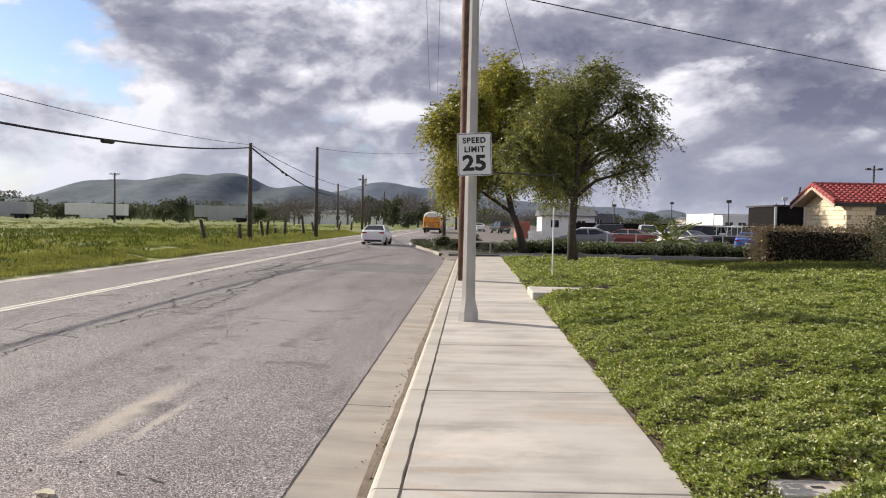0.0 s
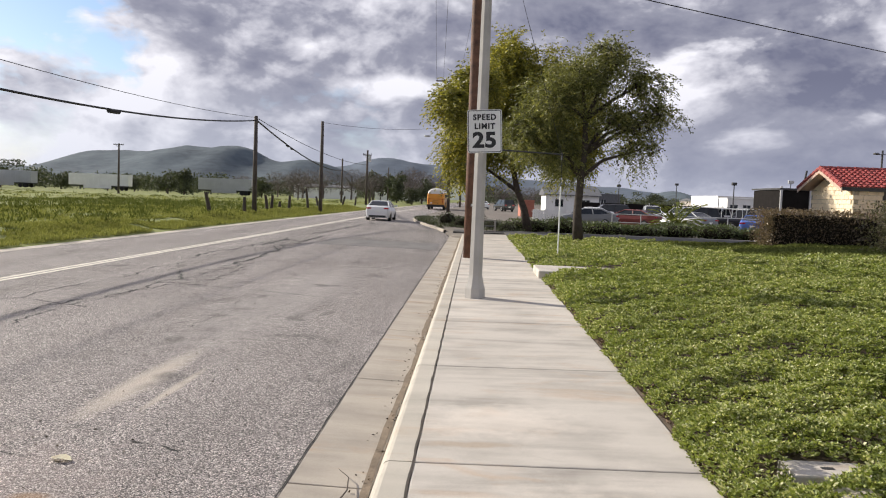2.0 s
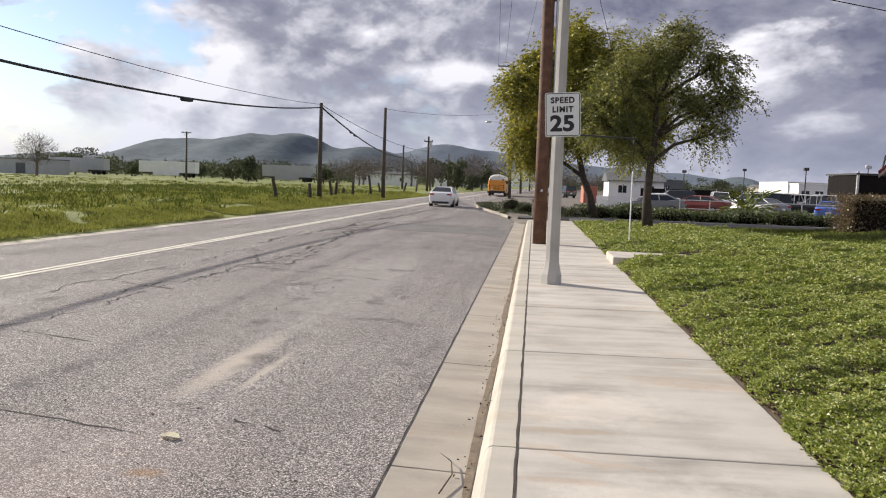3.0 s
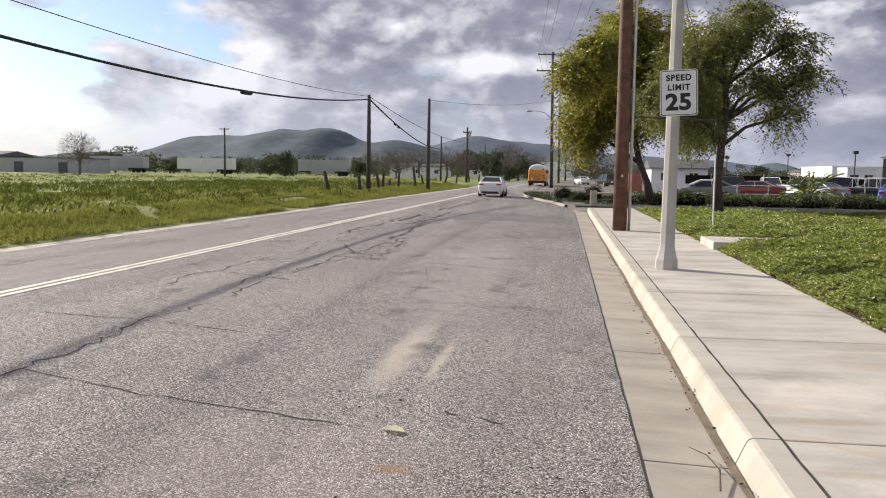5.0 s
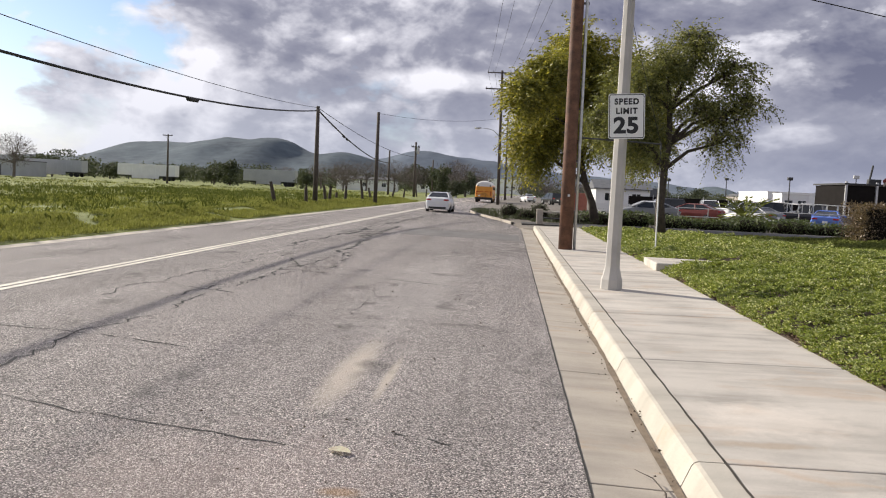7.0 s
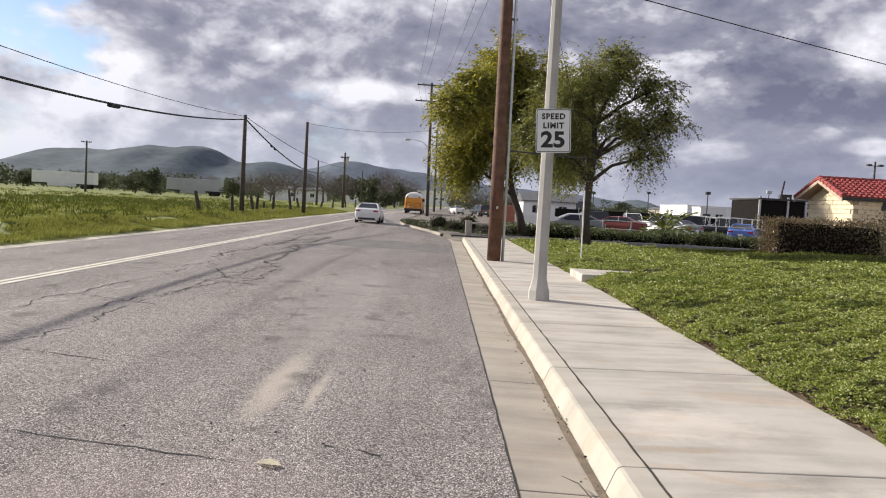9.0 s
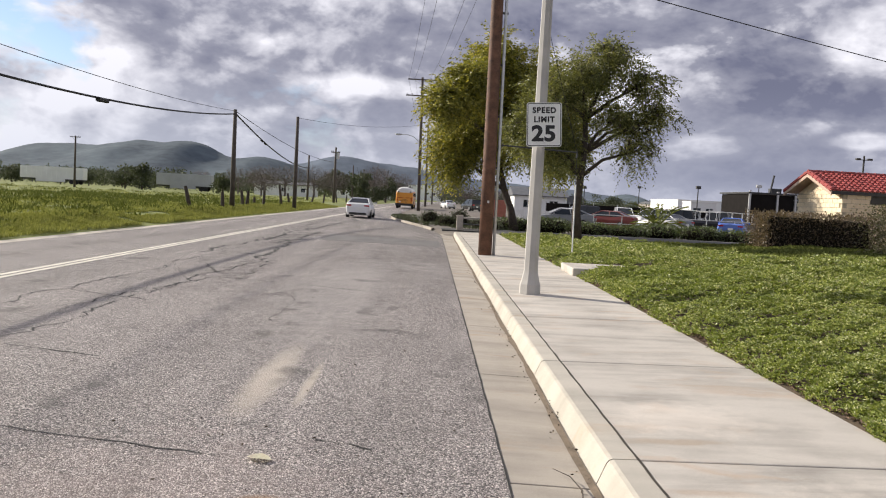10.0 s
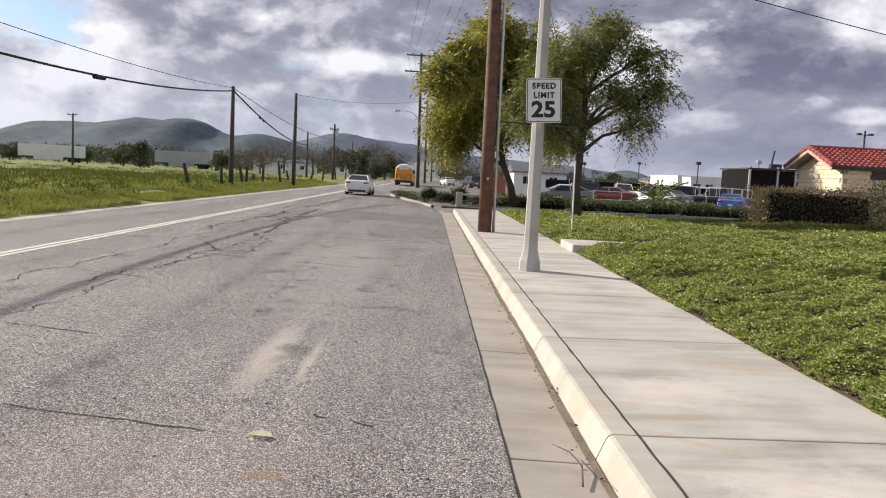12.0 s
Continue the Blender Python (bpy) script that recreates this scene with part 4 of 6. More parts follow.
def tree(name, label, base, trunk, lobes, leaf_mat, seed, sprays=1500, leaflets=12, leaf=0.16, trunk_r=0.22, pods=0, group="", gaps=-0.06):
    """A trunk with limbs that reach into several crown lobes, twigs, and hanging sprays of leaflets."""
    rng = np.random.default_rng(seed)
    r2 = random.Random(seed)
    t = thing(name, label, "tree", base, group=group)
    wood = bmesh.new()
    tpts = [Vector(p) for p in trunk]
    n = len(tpts)
    tube(wood, tpts, [trunk_r * (1.25 if k == 0 else 1 - 0.45 * k / (n - 1)) for k in range(n)], 10)
    top = tpts[-1]
    ends = []
    for c, rad, dens in lobes:
        c, rad = Vector(c), Vector(rad)
        start = min(tpts[2:], key=lambda p: abs(p.z - max(tpts[2].z, c.z - 0.9 - 0.2 * abs(c.x - p.x))))
        bend = start.lerp(c, 0.5) + Vector((r2.uniform(-0.3, 0.3), r2.uniform(-0.3, 0.3), 0.15))
        tube(wood, [start, bend, c], [trunk_r * 0.5, trunk_r * 0.36, trunk_r * 0.2], 7)
        nl = int(9 * dens + 3)
        for _ in range(nl):
            q = Vector(rng.normal(size=3)).normalized()
            q.z = abs(q.z) * 1.0 - 0.35
            e = c + Vector((q.x * rad.x, q.y * rad.y, q.z * rad.z)) * r2.uniform(0.55, 0.95)
            s = bend.lerp(c, r2.uniform(0.2, 1.0))
            m = s.lerp(e, 0.5) + Vector((0, 0, r2.uniform(0.0, 0.5)))
            tube(wood, [s, m, e], [trunk_r * 0.22, trunk_r * 0.13, trunk_r * 0.05], 5)
            for _ in range(4):
                s2 = m.lerp(e, r2.uniform(-0.2, 0.9))
                e2 = s2 + Vector(rng.normal(size=3)).normalized() * min(rad) * r2.uniform(0.25, 0.55)
                tube(wood, [s2, s2.lerp(e2, 0.5) + Vector((0, 0, 0.12)), e2], [trunk_r * 0.08, trunk_r * 0.05, trunk_r * 0.02], 4)
                ends.append((s2, e2, dens))
    part("trunk", wood, M_BARK, t, "grey brown bark", smooth=True)
    chunks = []
    per = max(1, int(sprays / max(1, len(ends))))
    for s, e, dens in ends:
        k = max(1, int(per * (0.35 + 0.65 * dens)))
        for _ in range(k):
            u = rng.uniform(0.25, 1.15)
            p = np.array(s.lerp(e, u)) + rng.normal(size=3) * 0.16
            d = rng.normal(size=3)
            d[2] = d[2] * 0.4 - 0.35
            d /= np.linalg.norm(d)
            m = int(leaflets * rng.uniform(0.6, 1.3))
            w = np.linspace(0, 1, m)[:, None]
            length = leaf * 4.2 * rng.uniform(0.6, 1.2)
            pts = p + d * w * length + np.array([0, 0, -0.6]) * (w ** 2) * length * 0.6
            sd = np.cross(d, [0, 0, 1.0])
            sd /= np.linalg.norm(sd) + 1e-6
            sgn = np.where(np.arange(m) % 2 == 0, 1, -1)[:, None]
            dd = d * 0.6 + sd * sgn + rng.normal(size=(m, 3)) * 0.35 + np.array([0, 0, -0.25])
            chunks.append(leaf_quads(pts, dd, leaf, leaf * 0.42, rng, 0.1))
    for c, rad, dens in lobes:
        n = int(sprays * 0.22 * dens)
        q = rng.normal(size=(n, 3))
        q /= np.linalg.norm(q, axis=1, keepdims=True)
        q *= rng.uniform(0.35, 1.06, (n, 1)) * (1 + 0.16 * np.array([noise.noise((a[0] * 2.2 + seed, a[1] * 2.2, a[2] * 2.2)) for a in q]))[:, None]
        for a in q:
            p = np.array(c) + a * np.array(rad)
            if noise.noise((p[0] * 1.1 + seed, p[1] * 1.1, p[2] * 1.5)) < gaps:
                continue
            d = a * 0.7 + rng.normal(size=3) * 0.5
            d[2] -= 0.35
            d /= np.linalg.norm(d)
            m = int(leaflets * rng.uniform(0.6, 1.3))
            w = np.linspace(0, 1, m)[:, None]
            length = leaf * 4.6 * rng.uniform(0.6, 1.3)
            pts = p + d * w * length + np.array([0, 0, -0.6]) * (w ** 2) * length * 0.7
            sd = np.cross(d, [0, 0, 1.0])
            sd /= np.linalg.norm(sd) + 1e-6
            sgn = np.where(np.arange(m) % 2 == 0, 1, -1)[:, None]
            dd = d * 0.6 + sd * sgn + rng.normal(size=(m, 3)) * 0.35 + np.array([0, 0, -0.25])
            chunks.append(leaf_quads(pts, dd, leaf, leaf * 0.40, rng, 0.1))
    v, f = merge(chunks)
    raw("crown", v, f, leaf_mat, t)
    if pods:
        bm = bmesh.new()
        for _ in range(pods):
            s, e, dens = r2.choice(ends)
            if e.x < lobes[1][0][0] - 0.5:
                continue
            p = e + Vector((r2.uniform(-0.3, 0.3), r2.uniform(-0.3, 0.3), r2.uniform(-0.5, 0.0)))
            tube(bm, [p, p - Vector((0.01, 0, 0.09))], [0.045, 0.03], 5)
        part("pod_cluster", bm, M_BARK, t, "dark hanging seed pods")["kind"] = "stuff"
    return t


def build_trees():
    tree("street_tree", "feathery green tree with hanging seed pods and a dark trunk", (4.66, 32.3, 0.2),
         [(0, 0, 0), (-0.08, 0, 1.2), (0.0, 0, 2.6), (0.12, 0.1, 3.6), (0.1, 0.2, 5.0)],
         [((-0.1, 0.3, 6.6), (1.3, 1.6, 1.6), 0.85), ((1.0, 0.2, 7.3), (1.2, 1.4, 1.1), 0.6), ((2.3, 0.0, 6.5), (1.2, 1.3, 0.95), 0.42), ((-1.4, 0.4, 5.6), (1.2, 1.6, 1.7), 0.95),
          ((3.3, 0.0, 5.3), (0.8, 1.1, 0.55), 0.22), ((2.3, 0.0, 3.8), (0.9, 1.1, 1.0), 0.22), ((1.2, 0.0, 4.9), (1.1, 1.3, 1.1), 0.34), ((2.4, 0.2, 5.0), (0.8, 1.0, 0.7), 0.22),
          ((-0.9, 0.2, 3.6), (1.1, 1.3, 1.1), 0.7), ((-2.3, 0.2, 4.4), (0.9, 1.2, 1.3), 0.7)],
         M_LEAF_TREE, 11, 3700, 13, 0.12, 0.19, pods=320, group="street trees", gaps=0.0)
    tree("street_tree", "broad tree with yellowing leaves and a forked trunk", (3.5, 45.7, 0.0),
         [(0, 0, 0), (-0.25, 0, 1.2), (-0.7, 0, 2.3), (-1.0, 0.1, 3.6), (-1.2, 0.2, 5.0)],
         [((-3.1, 0, 6.4), (1.9, 2.0, 2.2), 0.9), ((-1.6, 0.4, 9.6), (1.5, 1.8, 1.9), 0.75), ((0.4, 0.3, 8.4), (1.8, 2.0, 2.4), 0.9), ((-3.9, -0.2, 4.4), (1.2, 1.4, 1.7), 0.65),
          ((2.2, 0.2, 5.2), (1.7, 1.6, 1.9), 0.9), ((2.4, 0.3, 7.6), (1.6, 1.8, 1.9), 0.85), ((-1.2, 0.0, 5.6), (1.7, 1.8, 2.0), 0.8), ((-3.3, -4.0, 7.9), (1.1, 1.3, 1.1), 0.55), ((-4.4, -5.0, 6.7), (0.9, 1.2, 0.9), 0.5)],
         M_LEAF_YELLOW, 12, 6400, 13, 0.19, 0.24, group="street trees", gaps=-0.25)


def cover_patch(rng, n, x0, x1, y0, y1, leaf, leaves, lift, keep=None):
    """Rosettes of small leaves over a piece of ground."""
    x = rng.uniform(x0, x1, n)
    y = rng.uniform(y0, y1, n)
    if keep is not None:
        m = keep(x, y)
        x, y = x[m], y[m]
        n = len(x)
    z = np.array([lawn_z(a, b) for a, b in zip(x, y)])
    h = np.array([0.12 + 0.12 * noise.noise((a * 0.55, b * 1.0, 0)) + 0.13 * noise.noise((a * 1.5, b * 3.4, 4)) + 0.07 * noise.noise((a * 5.0, b * 8.0, 2)) for a, b in zip(x, y)])
    edge = np.clip((x - 1.93) / 0.35, 0.15, 1)
    z = z + np.maximum(0.02, h + lift) * edge + rng.uniform(-0.03, 0.03, n)
    k = leaves
    c = np.repeat(np.stack([x, y, z], 1), k, 0)
    a = rng.uniform(0, 2 * np.pi, n * k)
    up = rng.uniform(0.15, 1.0, n * k)
    d = np.stack([np.cos(a), np.sin(a), up], 1)
    c = c + np.stack([np.cos(a), np.sin(a), np.zeros(n * k)], 1) * leaf * 0.15
    return leaf_quads(c, d, leaf, leaf * 0.5, rng)


def slab_free(x, y):
    a = (x > 1.9) & (x < 3.80) & (y > 17.55) & (y < 19.42)
    b = (x > 2.38) & (x < 2.95) & (y > 4.72) & (y < 5.10)
    bed = 1.95 + 0.06 * np.sin(y * 2.1) + 0.05 * np.sin(y * 5.3)
    return ~(a | b) & (x > bed)


def in_bed(x, y):
    """The mat of leaves ends where the dark grass before the hedges begins."""
    return slab_free(x, y) & ((y < 23.6 + 0.5 * np.sin(x * 1.3) + 0.3 * np.sin(x * 3.1)) | (x < 8.6 + 0.5 * np.sin(y * 1.7)))


def build_groundcover():
    rng = np.random.default_rng(5)
    near = lambda x, y: slab_free(x, y) & (x < 2.2 + 0.62 * y)
    side = lambda x, y: slab_free(x, y) & (x >= 2.2 + 0.62 * y)
    ch = [cover_patch(rng, 3500, 1.95, 9.0, -9.0, 2.0, 0.07, 7, 0.05, slab_free),
          cover_patch(rng, 2500, 1.95, 12.0, 2.0, 12.5, 0.07, 7, 0.05, side),
          cover_patch(rng, 46000, 1.95, 6.5, 2.0, 8.0, 0.032, 8, 0.05, near),
          cover_patch(rng, 25000, 1.95, 8.5, 8.0, 12.5, 0.037, 8, 0.05, near),
          cover_patch(rng, 24000, 1.95, 10.0, 12.5, 18.0, 0.050, 7, 0.04, near),
          cover_patch(rng, 8500, 10.0, 17.0, 12.5, 19.0, 0.07, 7, 0.04, slab_free),
          cover_patch(rng, 13000, 1.95, 10.0, 18.0, 26.5, 0.065, 7, -0.02, in_bed),
          cover_patch(rng, 10000, 10.0, 24.0, 18.0, 26.5, 0.085, 7, -0.02, in_bed),
          cover_patch(rng, 6000, 1.95, 9.5, 26.5, 37.6, 0.10, 7, -0.05, in_bed)]
    ch.append(cover_patch(rng, 500, 2.36, 2.98, 4.60, 4.80, 0.028, 8, -0.04))
    ch.append(cover_patch(rng, 300, 1.98, 3.8, 17.5, 17.78, 0.045, 7, -0.10))
    v, f = merge(ch)
    ob = raw("groundcover", v, f, M_LEAF_COVER)
    tagged(ob, "low dense green groundcover of small succulent leaves", "groundcover", kind="stuff")
    # grass before the hedges, its dark green standing in for the shade there
    n = 11000
    x, y = rng.uniform(8.2, 27, n), rng.uniform(22.8, 37.5, n)
    m = ~in_bed(x, y)
    x, y = x[m], y[m]
    z = np.array([lawn_z(a, b) for a, b in zip(x, y)])
    h = np.array([0.13 + 0.10 * noise.noise((a * 0.7, b * 0.9, 6)) for a, b in zip(x, y)])
    v, f = blades(rng, x, y, z, h, 8, 0.09, 0.05)
    tagged(raw("hedge_grass", v, f, M_WEED), "dark green grass before the hedges, its colour holding the shade there", "grass", kind="stuff")


def blades(rng, x, y, z, h, count, spread, w):
    n = len(x)
    c = np.repeat(np.stack([x, y, z], 1), count, 0)
    c[:, :2] += rng.normal(size=(n * count, 2)) * spread
    d = np.stack([rng.normal(size=n * count) * 0.45, rng.normal(size=n * count) * 0.45, np.ones(n * count)], 1)
    return _blade(c, d, np.repeat(h, count) * rng.uniform(0.5, 1.2, n * count), w, rng)


def _blade(c, d, h, w, rng):
    n = len(c)
    d = d / np.linalg.norm(d, axis=1, keepdims=True)
    side = np.cross(d, rng.normal(size=(n, 3)))
    side /= np.linalg.norm(side, axis=1, keepdims=True) + 1e-9
    mid = c + d * h[:, None] * 0.55
    tip = c + d * h[:, None]
    tip[:, 2] -= 0.1 * h
    v = np.stack([c - side * w * 0.3, mid + side * w * 0.6, tip, mid - side * w * 0.6], 1).reshape(-1, 3)
    return v, np.arange(4 * n).reshape(-1, 4)


def build_field():
    rng = np.random.default_rng(8)
    ch, wd = [], []

    def strip(n, d0, d1, y0, y1, h, count, spread, w, into, power=1.0):
        y = rng.uniform(y0, y1, n)
        d = d0 + (d1 - d0) * rng.uniform(0, 1, n) ** power
        x = np.array([road_left(b) for b in y]) - d
        clump = np.array([noise.noise((a * 0.5, b * 0.5, 9)) for a, b in zip(x, y)])
        keep = clump > -0.35
        x, y, clump = x[keep], y[keep], clump[keep]
        z = np.array([field_z(a, b) for a, b in zip(x, y)])
        into.append(blades(rng, x, y, z, h * (0.75 + 0.9 * np.clip(clump, 0, 1)), count, spread, w))

    strip(10000, 0.42, 3.2, 8, 45, 0.20, 6, 0.06, 0.03, ch, 0.8)
    strip(8000, 0.42, 3.4, 45, 95, 0.24, 5, 0.09, 0.05, ch, 0.8)
    strip(10000, 3.0, 16, 12, 60, 0.15, 5, 0.10, 0.04, ch)
    strip(9000, 5.0, 70, 30, 140, 0.13, 5, 0.16, 0.06, ch)
    strip(2500, 2.0, 30, 20, 90, 0.40, 7, 0.18, 0.06, wd)
    strip(700, 10, 90, 60, 150, 0.34, 8, 0.35, 0.10, wd)
    v, f = merge(ch)
    tagged(raw("field_grass", v, f, M_GRASS), "bright green grass and weeds along the field", "grass", kind="stuff")
    v, f = merge(wd)
    tagged(raw("field_weeds", v, f, M_WEED), "taller dull green weeds scattered over the field", "weeds", kind="stuff")
    # rough weeds on the corner past the drive
    ch = []
    y = rng.uniform(44.5, 70, 1300)
    x = np.array([road_right(b) for b in y]) + 0.25 + rng.uniform(0, 1, 1300) ** 1.2 * 6
    patchy = np.array([noise.noise((a * 0.6, b * 0.6, 3)) for a, b in zip(x, y)]) > -0.05
    x, y = x[patchy], y[patchy]
    ch.append(blades(rng, x, y, np.full(len(x), -0.08), np.full(len(x), 0.24), 6, 0.14, 0.05))
    v, f = merge(ch)
    tagged(raw("corner_weeds", v, f, M_LEAF_FAR), "rough weeds on the corner behind the curb", "weeds", kind="stuff")


def bush(name, label, category, loc, size, leaf_mat, seed, n=1500, leaf=0.10, boxy=False, group=""):
    """A clipped or rounded shrub: twigs, a near-black core and a shell of leaves with an uneven outline."""
    rng = np.random.default_rng(seed)
    t = thing(name, label, category, loc, group=group)
    sx, sy, sz = size
    bm = bmesh.new()
    for _ in range(16):
        a = rng.uniform(0, 2 * np.pi)
        p = (rng.uniform(-0.4, 0.4) * sx, rng.uniform(-0.3, 0.3) * sy, 0)
        q = (p[0] + math.cos(a) * 0.25 * min(sx, 1.6), p[1] + math.sin(a) * 0.2 * sy, sz * rng.uniform(0.6, 0.92))
        tube(bm, [p, ((p[0] + q[0]) / 2 + 0.05, (p[1] + q[1]) / 2, q[2] * 0.5), q], [0.03, 0.02, 0.008], 5)
    part("twigs", bm, M_BARK, t)["kind"] = "stuff"
    # solid core for the twig mass, its near-black colour holding the inner shade
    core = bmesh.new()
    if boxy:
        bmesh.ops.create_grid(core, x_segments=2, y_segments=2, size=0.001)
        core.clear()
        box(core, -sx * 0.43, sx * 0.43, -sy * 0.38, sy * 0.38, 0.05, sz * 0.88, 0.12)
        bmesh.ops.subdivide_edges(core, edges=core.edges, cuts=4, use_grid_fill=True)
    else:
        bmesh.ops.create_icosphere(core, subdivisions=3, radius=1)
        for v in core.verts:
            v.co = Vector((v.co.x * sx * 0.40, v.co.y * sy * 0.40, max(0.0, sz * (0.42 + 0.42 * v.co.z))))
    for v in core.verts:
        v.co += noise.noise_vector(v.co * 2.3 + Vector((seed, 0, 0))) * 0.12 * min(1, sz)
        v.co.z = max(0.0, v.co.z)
    part("shaded_core", core, M_HEDGE_IN, t)
    q = rng.uniform(-1, 1, (n * 3, 3))
    if boxy:
        r = np.max(np.abs(q), 1)
        q = q[(r > 0.80)]
        q = q[:n]
    else:
        r = np.linalg.norm(q, axis=1)
        q = q[(r < 1.0) & (r > 0.55)][:n]
    q = q * (1 + 0.07 * rng.normal(size=(len(q), 1)))
    pos = q * np.array([sx / 2, sy / 2, sz / 2]) + np.array([0, 0, sz / 2])
    pos += 0.06 * np.array([noise.noise_vector((p[0] * 2 + seed, p[1] * 2, p[2] * 2)) for p in pos])
    pos[:, 2] = np.maximum(pos[:, 2], 0.02)
    d = q + rng.normal(size=q.shape) * 0.8
    v, f = leaf_quads(pos, d, leaf, leaf * 0.55, rng)
    raw("foliage", v, f, leaf_mat, t)
    return t


def far_tree(label, loc, h, w, seed, bare=False, group="trees across the field"):
    rng = np.random.default_rng(seed)
    t = thing("tree", label, "tree", loc, group=group)
    bm = bmesh.new()
    tube(bm, [(0, 0, -0.2), (0.1, 0, h * 0.25), (0.0, 0, h * 0.55)], [h * 0.035, h * 0.028, h * 0.015], 6)
    for _ in range(22 if bare else 12):
        a = rng.uniform(0, 2 * np.pi)
        z0 = h * rng.uniform(0.22, 0.55)
        rr = rng.uniform(0.15, 1.0)
        e = (math.cos(a) * w * 0.5 * rr, math.sin(a) * w * 0.5 * rr, h * (0.97 - 0.42 * rr * rr) * rng.uniform(0.8, 1.0))
        k = rng.normal(size=3) * h * 0.03
        tube(bm, [(0, 0, z0), (e[0] * 0.55 + k[0], e[1] * 0.55 + k[1], z0 + (e[2] - z0) * 0.5 + k[2]), e], [h * 0.009, h * 0.005, h * 0.002], 4)
    part("trunk", bm, M_TWIG_FAR if bare else M_BARK, t)
    if bare:
        n = 1900
        q = rng.normal(size=(n, 3))
        q *= (rng.uniform(0.05, 1, (n, 1)) ** 0.42) / np.linalg.norm(q, axis=1, keepdims=True)
        pos = q * np.array([w * 0.5, w * 0.5, h * 0.36]) + np.array([0, 0, h * 0.60])
        d = q * 0.8 + rng.normal(size=(n, 3)) * 0.6 + np.array([0, 0, 0.3])
        v, f = leaf_quads(pos, d, h * 0.11, 0.05, rng)
        raw("crown", v, f, M_TWIG_FAR, t)
    else:
        ch = []
        for _ in range(14):
            c = rng.normal(size=3) * np.array([w * 0.20, w * 0.20, h * 0.17]) + np.array([0, 0, h * 0.52])
            n = 130
            q = rng.normal(size=(n, 3))
            q *= (rng.uniform(0, 1, (n, 1)) ** 0.4) / np.linalg.norm(q, axis=1, keepdims=True)
            pos = q * np.array([w * 0.21, w * 0.21, h * 0.17]) + c
            pos[:, 2] = np.clip(pos[:, 2], 0.3, h)
            ch.append(leaf_quads(pos, rng.normal(size=(n, 3)), h * 0.075, h * 0.05, rng))
        v, f = merge(ch)
        raw("crown", v, f, M_LEAF_FAR, t)
    return t


def build_plants():
    build_trees()
    build_groundcover()
    build_field()
    bush("hedge", "clipped brownish hedge with bare stems below the tiled roof", "hedge", (14.3, 32.0, 0.22), (4.8, 1.5, 1.55), M_LEAF_BROWN, 31, 13000, 0.085, True, group="hedges")
    bush("hedge", "dense olive clipped hedge in front of the block wall", "hedge", (20.4, 27.7, 0.32), (11.4, 1.6, 1.83), M_LEAF_HEDGE, 32, 24000, 0.095, True, group="hedges")
    for k in range(7):
        bush("shrub", "low dark green spreading shrub on the bank", "shrub", (3.6 + 2.2 * k, 46.6 + 0.6 * math.sin(k * 2), -0.1), (3.1, 2.4, 0.80 + 0.12 * math.sin(k * 1.7)), M_LEAF_SHRUB, 40 + k, 2200, 0.12, group="low shrubs along the drive")
    for k, (x, y, h) in enumerate(((-1.4, 52.0, 0.9), (-0.4, 49.0, 0.7), (0.5, 51.0, 1.1), (1.6, 48.0, 0.6), (2.3, 45.6, 0.5))):
        bush("shrub", "straggly green shrub on the weedy corner", "shrub", (x, y, -0.1), (1.3, 1.2, h), M_LEAF_FAR, 60 + k, 700, 0.10, group="corner shrubs")
    rng = random.Random(77)
    # rows of far trees
    spots = [(-67, 178, 6.2, 5.5, 0), (-72, 181, 5.5, 5, 0), (-98, 205, 5.6, 6, 0), (-92, 208, 5.0, 6, 0), (-84, 210, 5.4, 5, 0), (-118, 190, 7.0, 9, 0),
             (-128, 195, 6.5, 9, 0), (-108, 200, 5.0, 6, 0), (-48, 175, 4.6, 6, 0), (-60, 200, 5.5, 6, 1), (-52, 205, 7, 8, 1), (-42, 190, 7.5, 9, 1),
             (-36, 185, 7.5, 9, 1), (-30, 190, 8.0, 9, 1), (-24, 180, 7.0, 8, 1), (-34, 150, 5.5, 6, 1), (-26, 200, 8.5, 8, 0), (-22, 215, 9.5, 8, 0), (-17, 205, 6.5, 7, 1),
             (-13.6, 165, 7.8, 6, 1), (-12.0, 180, 8.0, 6.5, 1), (-14.8, 150, 5.5, 4.5, 0), (-12.2, 155, 3.5, 4, 0), (-11.6, 175, 5.5, 5, 0), (-9.6, 215, 8, 7, 1),
             (-94.8, 140, 8.3, 7, 1), (8, 210, 6, 8, 1), (14, 190, 5, 7, 1), (3, 240, 6, 8, 1), (20, 230, 5.5, 9, 0), (30, 250, 5.5, 9, 0), (40, 260, 6.5, 10, 0), (52, 280, 6.0, 10, 0), (26, 260, 6, 10, 0), (62, 270, 6, 9, 0)]
    for k, (x, y, h, w, bare) in enumerate(spots):
        far_tree("bare brown winter tree far across the field" if bare else "dark green tree far across the field", (x, y, -0.1), h, w, 200 + k, bool(bare))


build_plants()


# ---- vehicles ----
def loft(bm, sections):
    """Skin closed sections (lists of points) one after another, with end caps."""
    rings = [[bm.verts.new(p) for p in sec] for sec in sections]
    n = len(rings[0])
    for a, b in zip(rings, rings[1:]):
        for i in range(n):
            bm.faces.new((a[i], a[(i + 1) % n], b[(i + 1) % n], b[i]))
    bm.faces.new(rings[0])
    bm.faces.new(rings[-1][::-1])
    bmesh.ops.recalc_face_normals(bm, faces=bm.faces)
    return bm


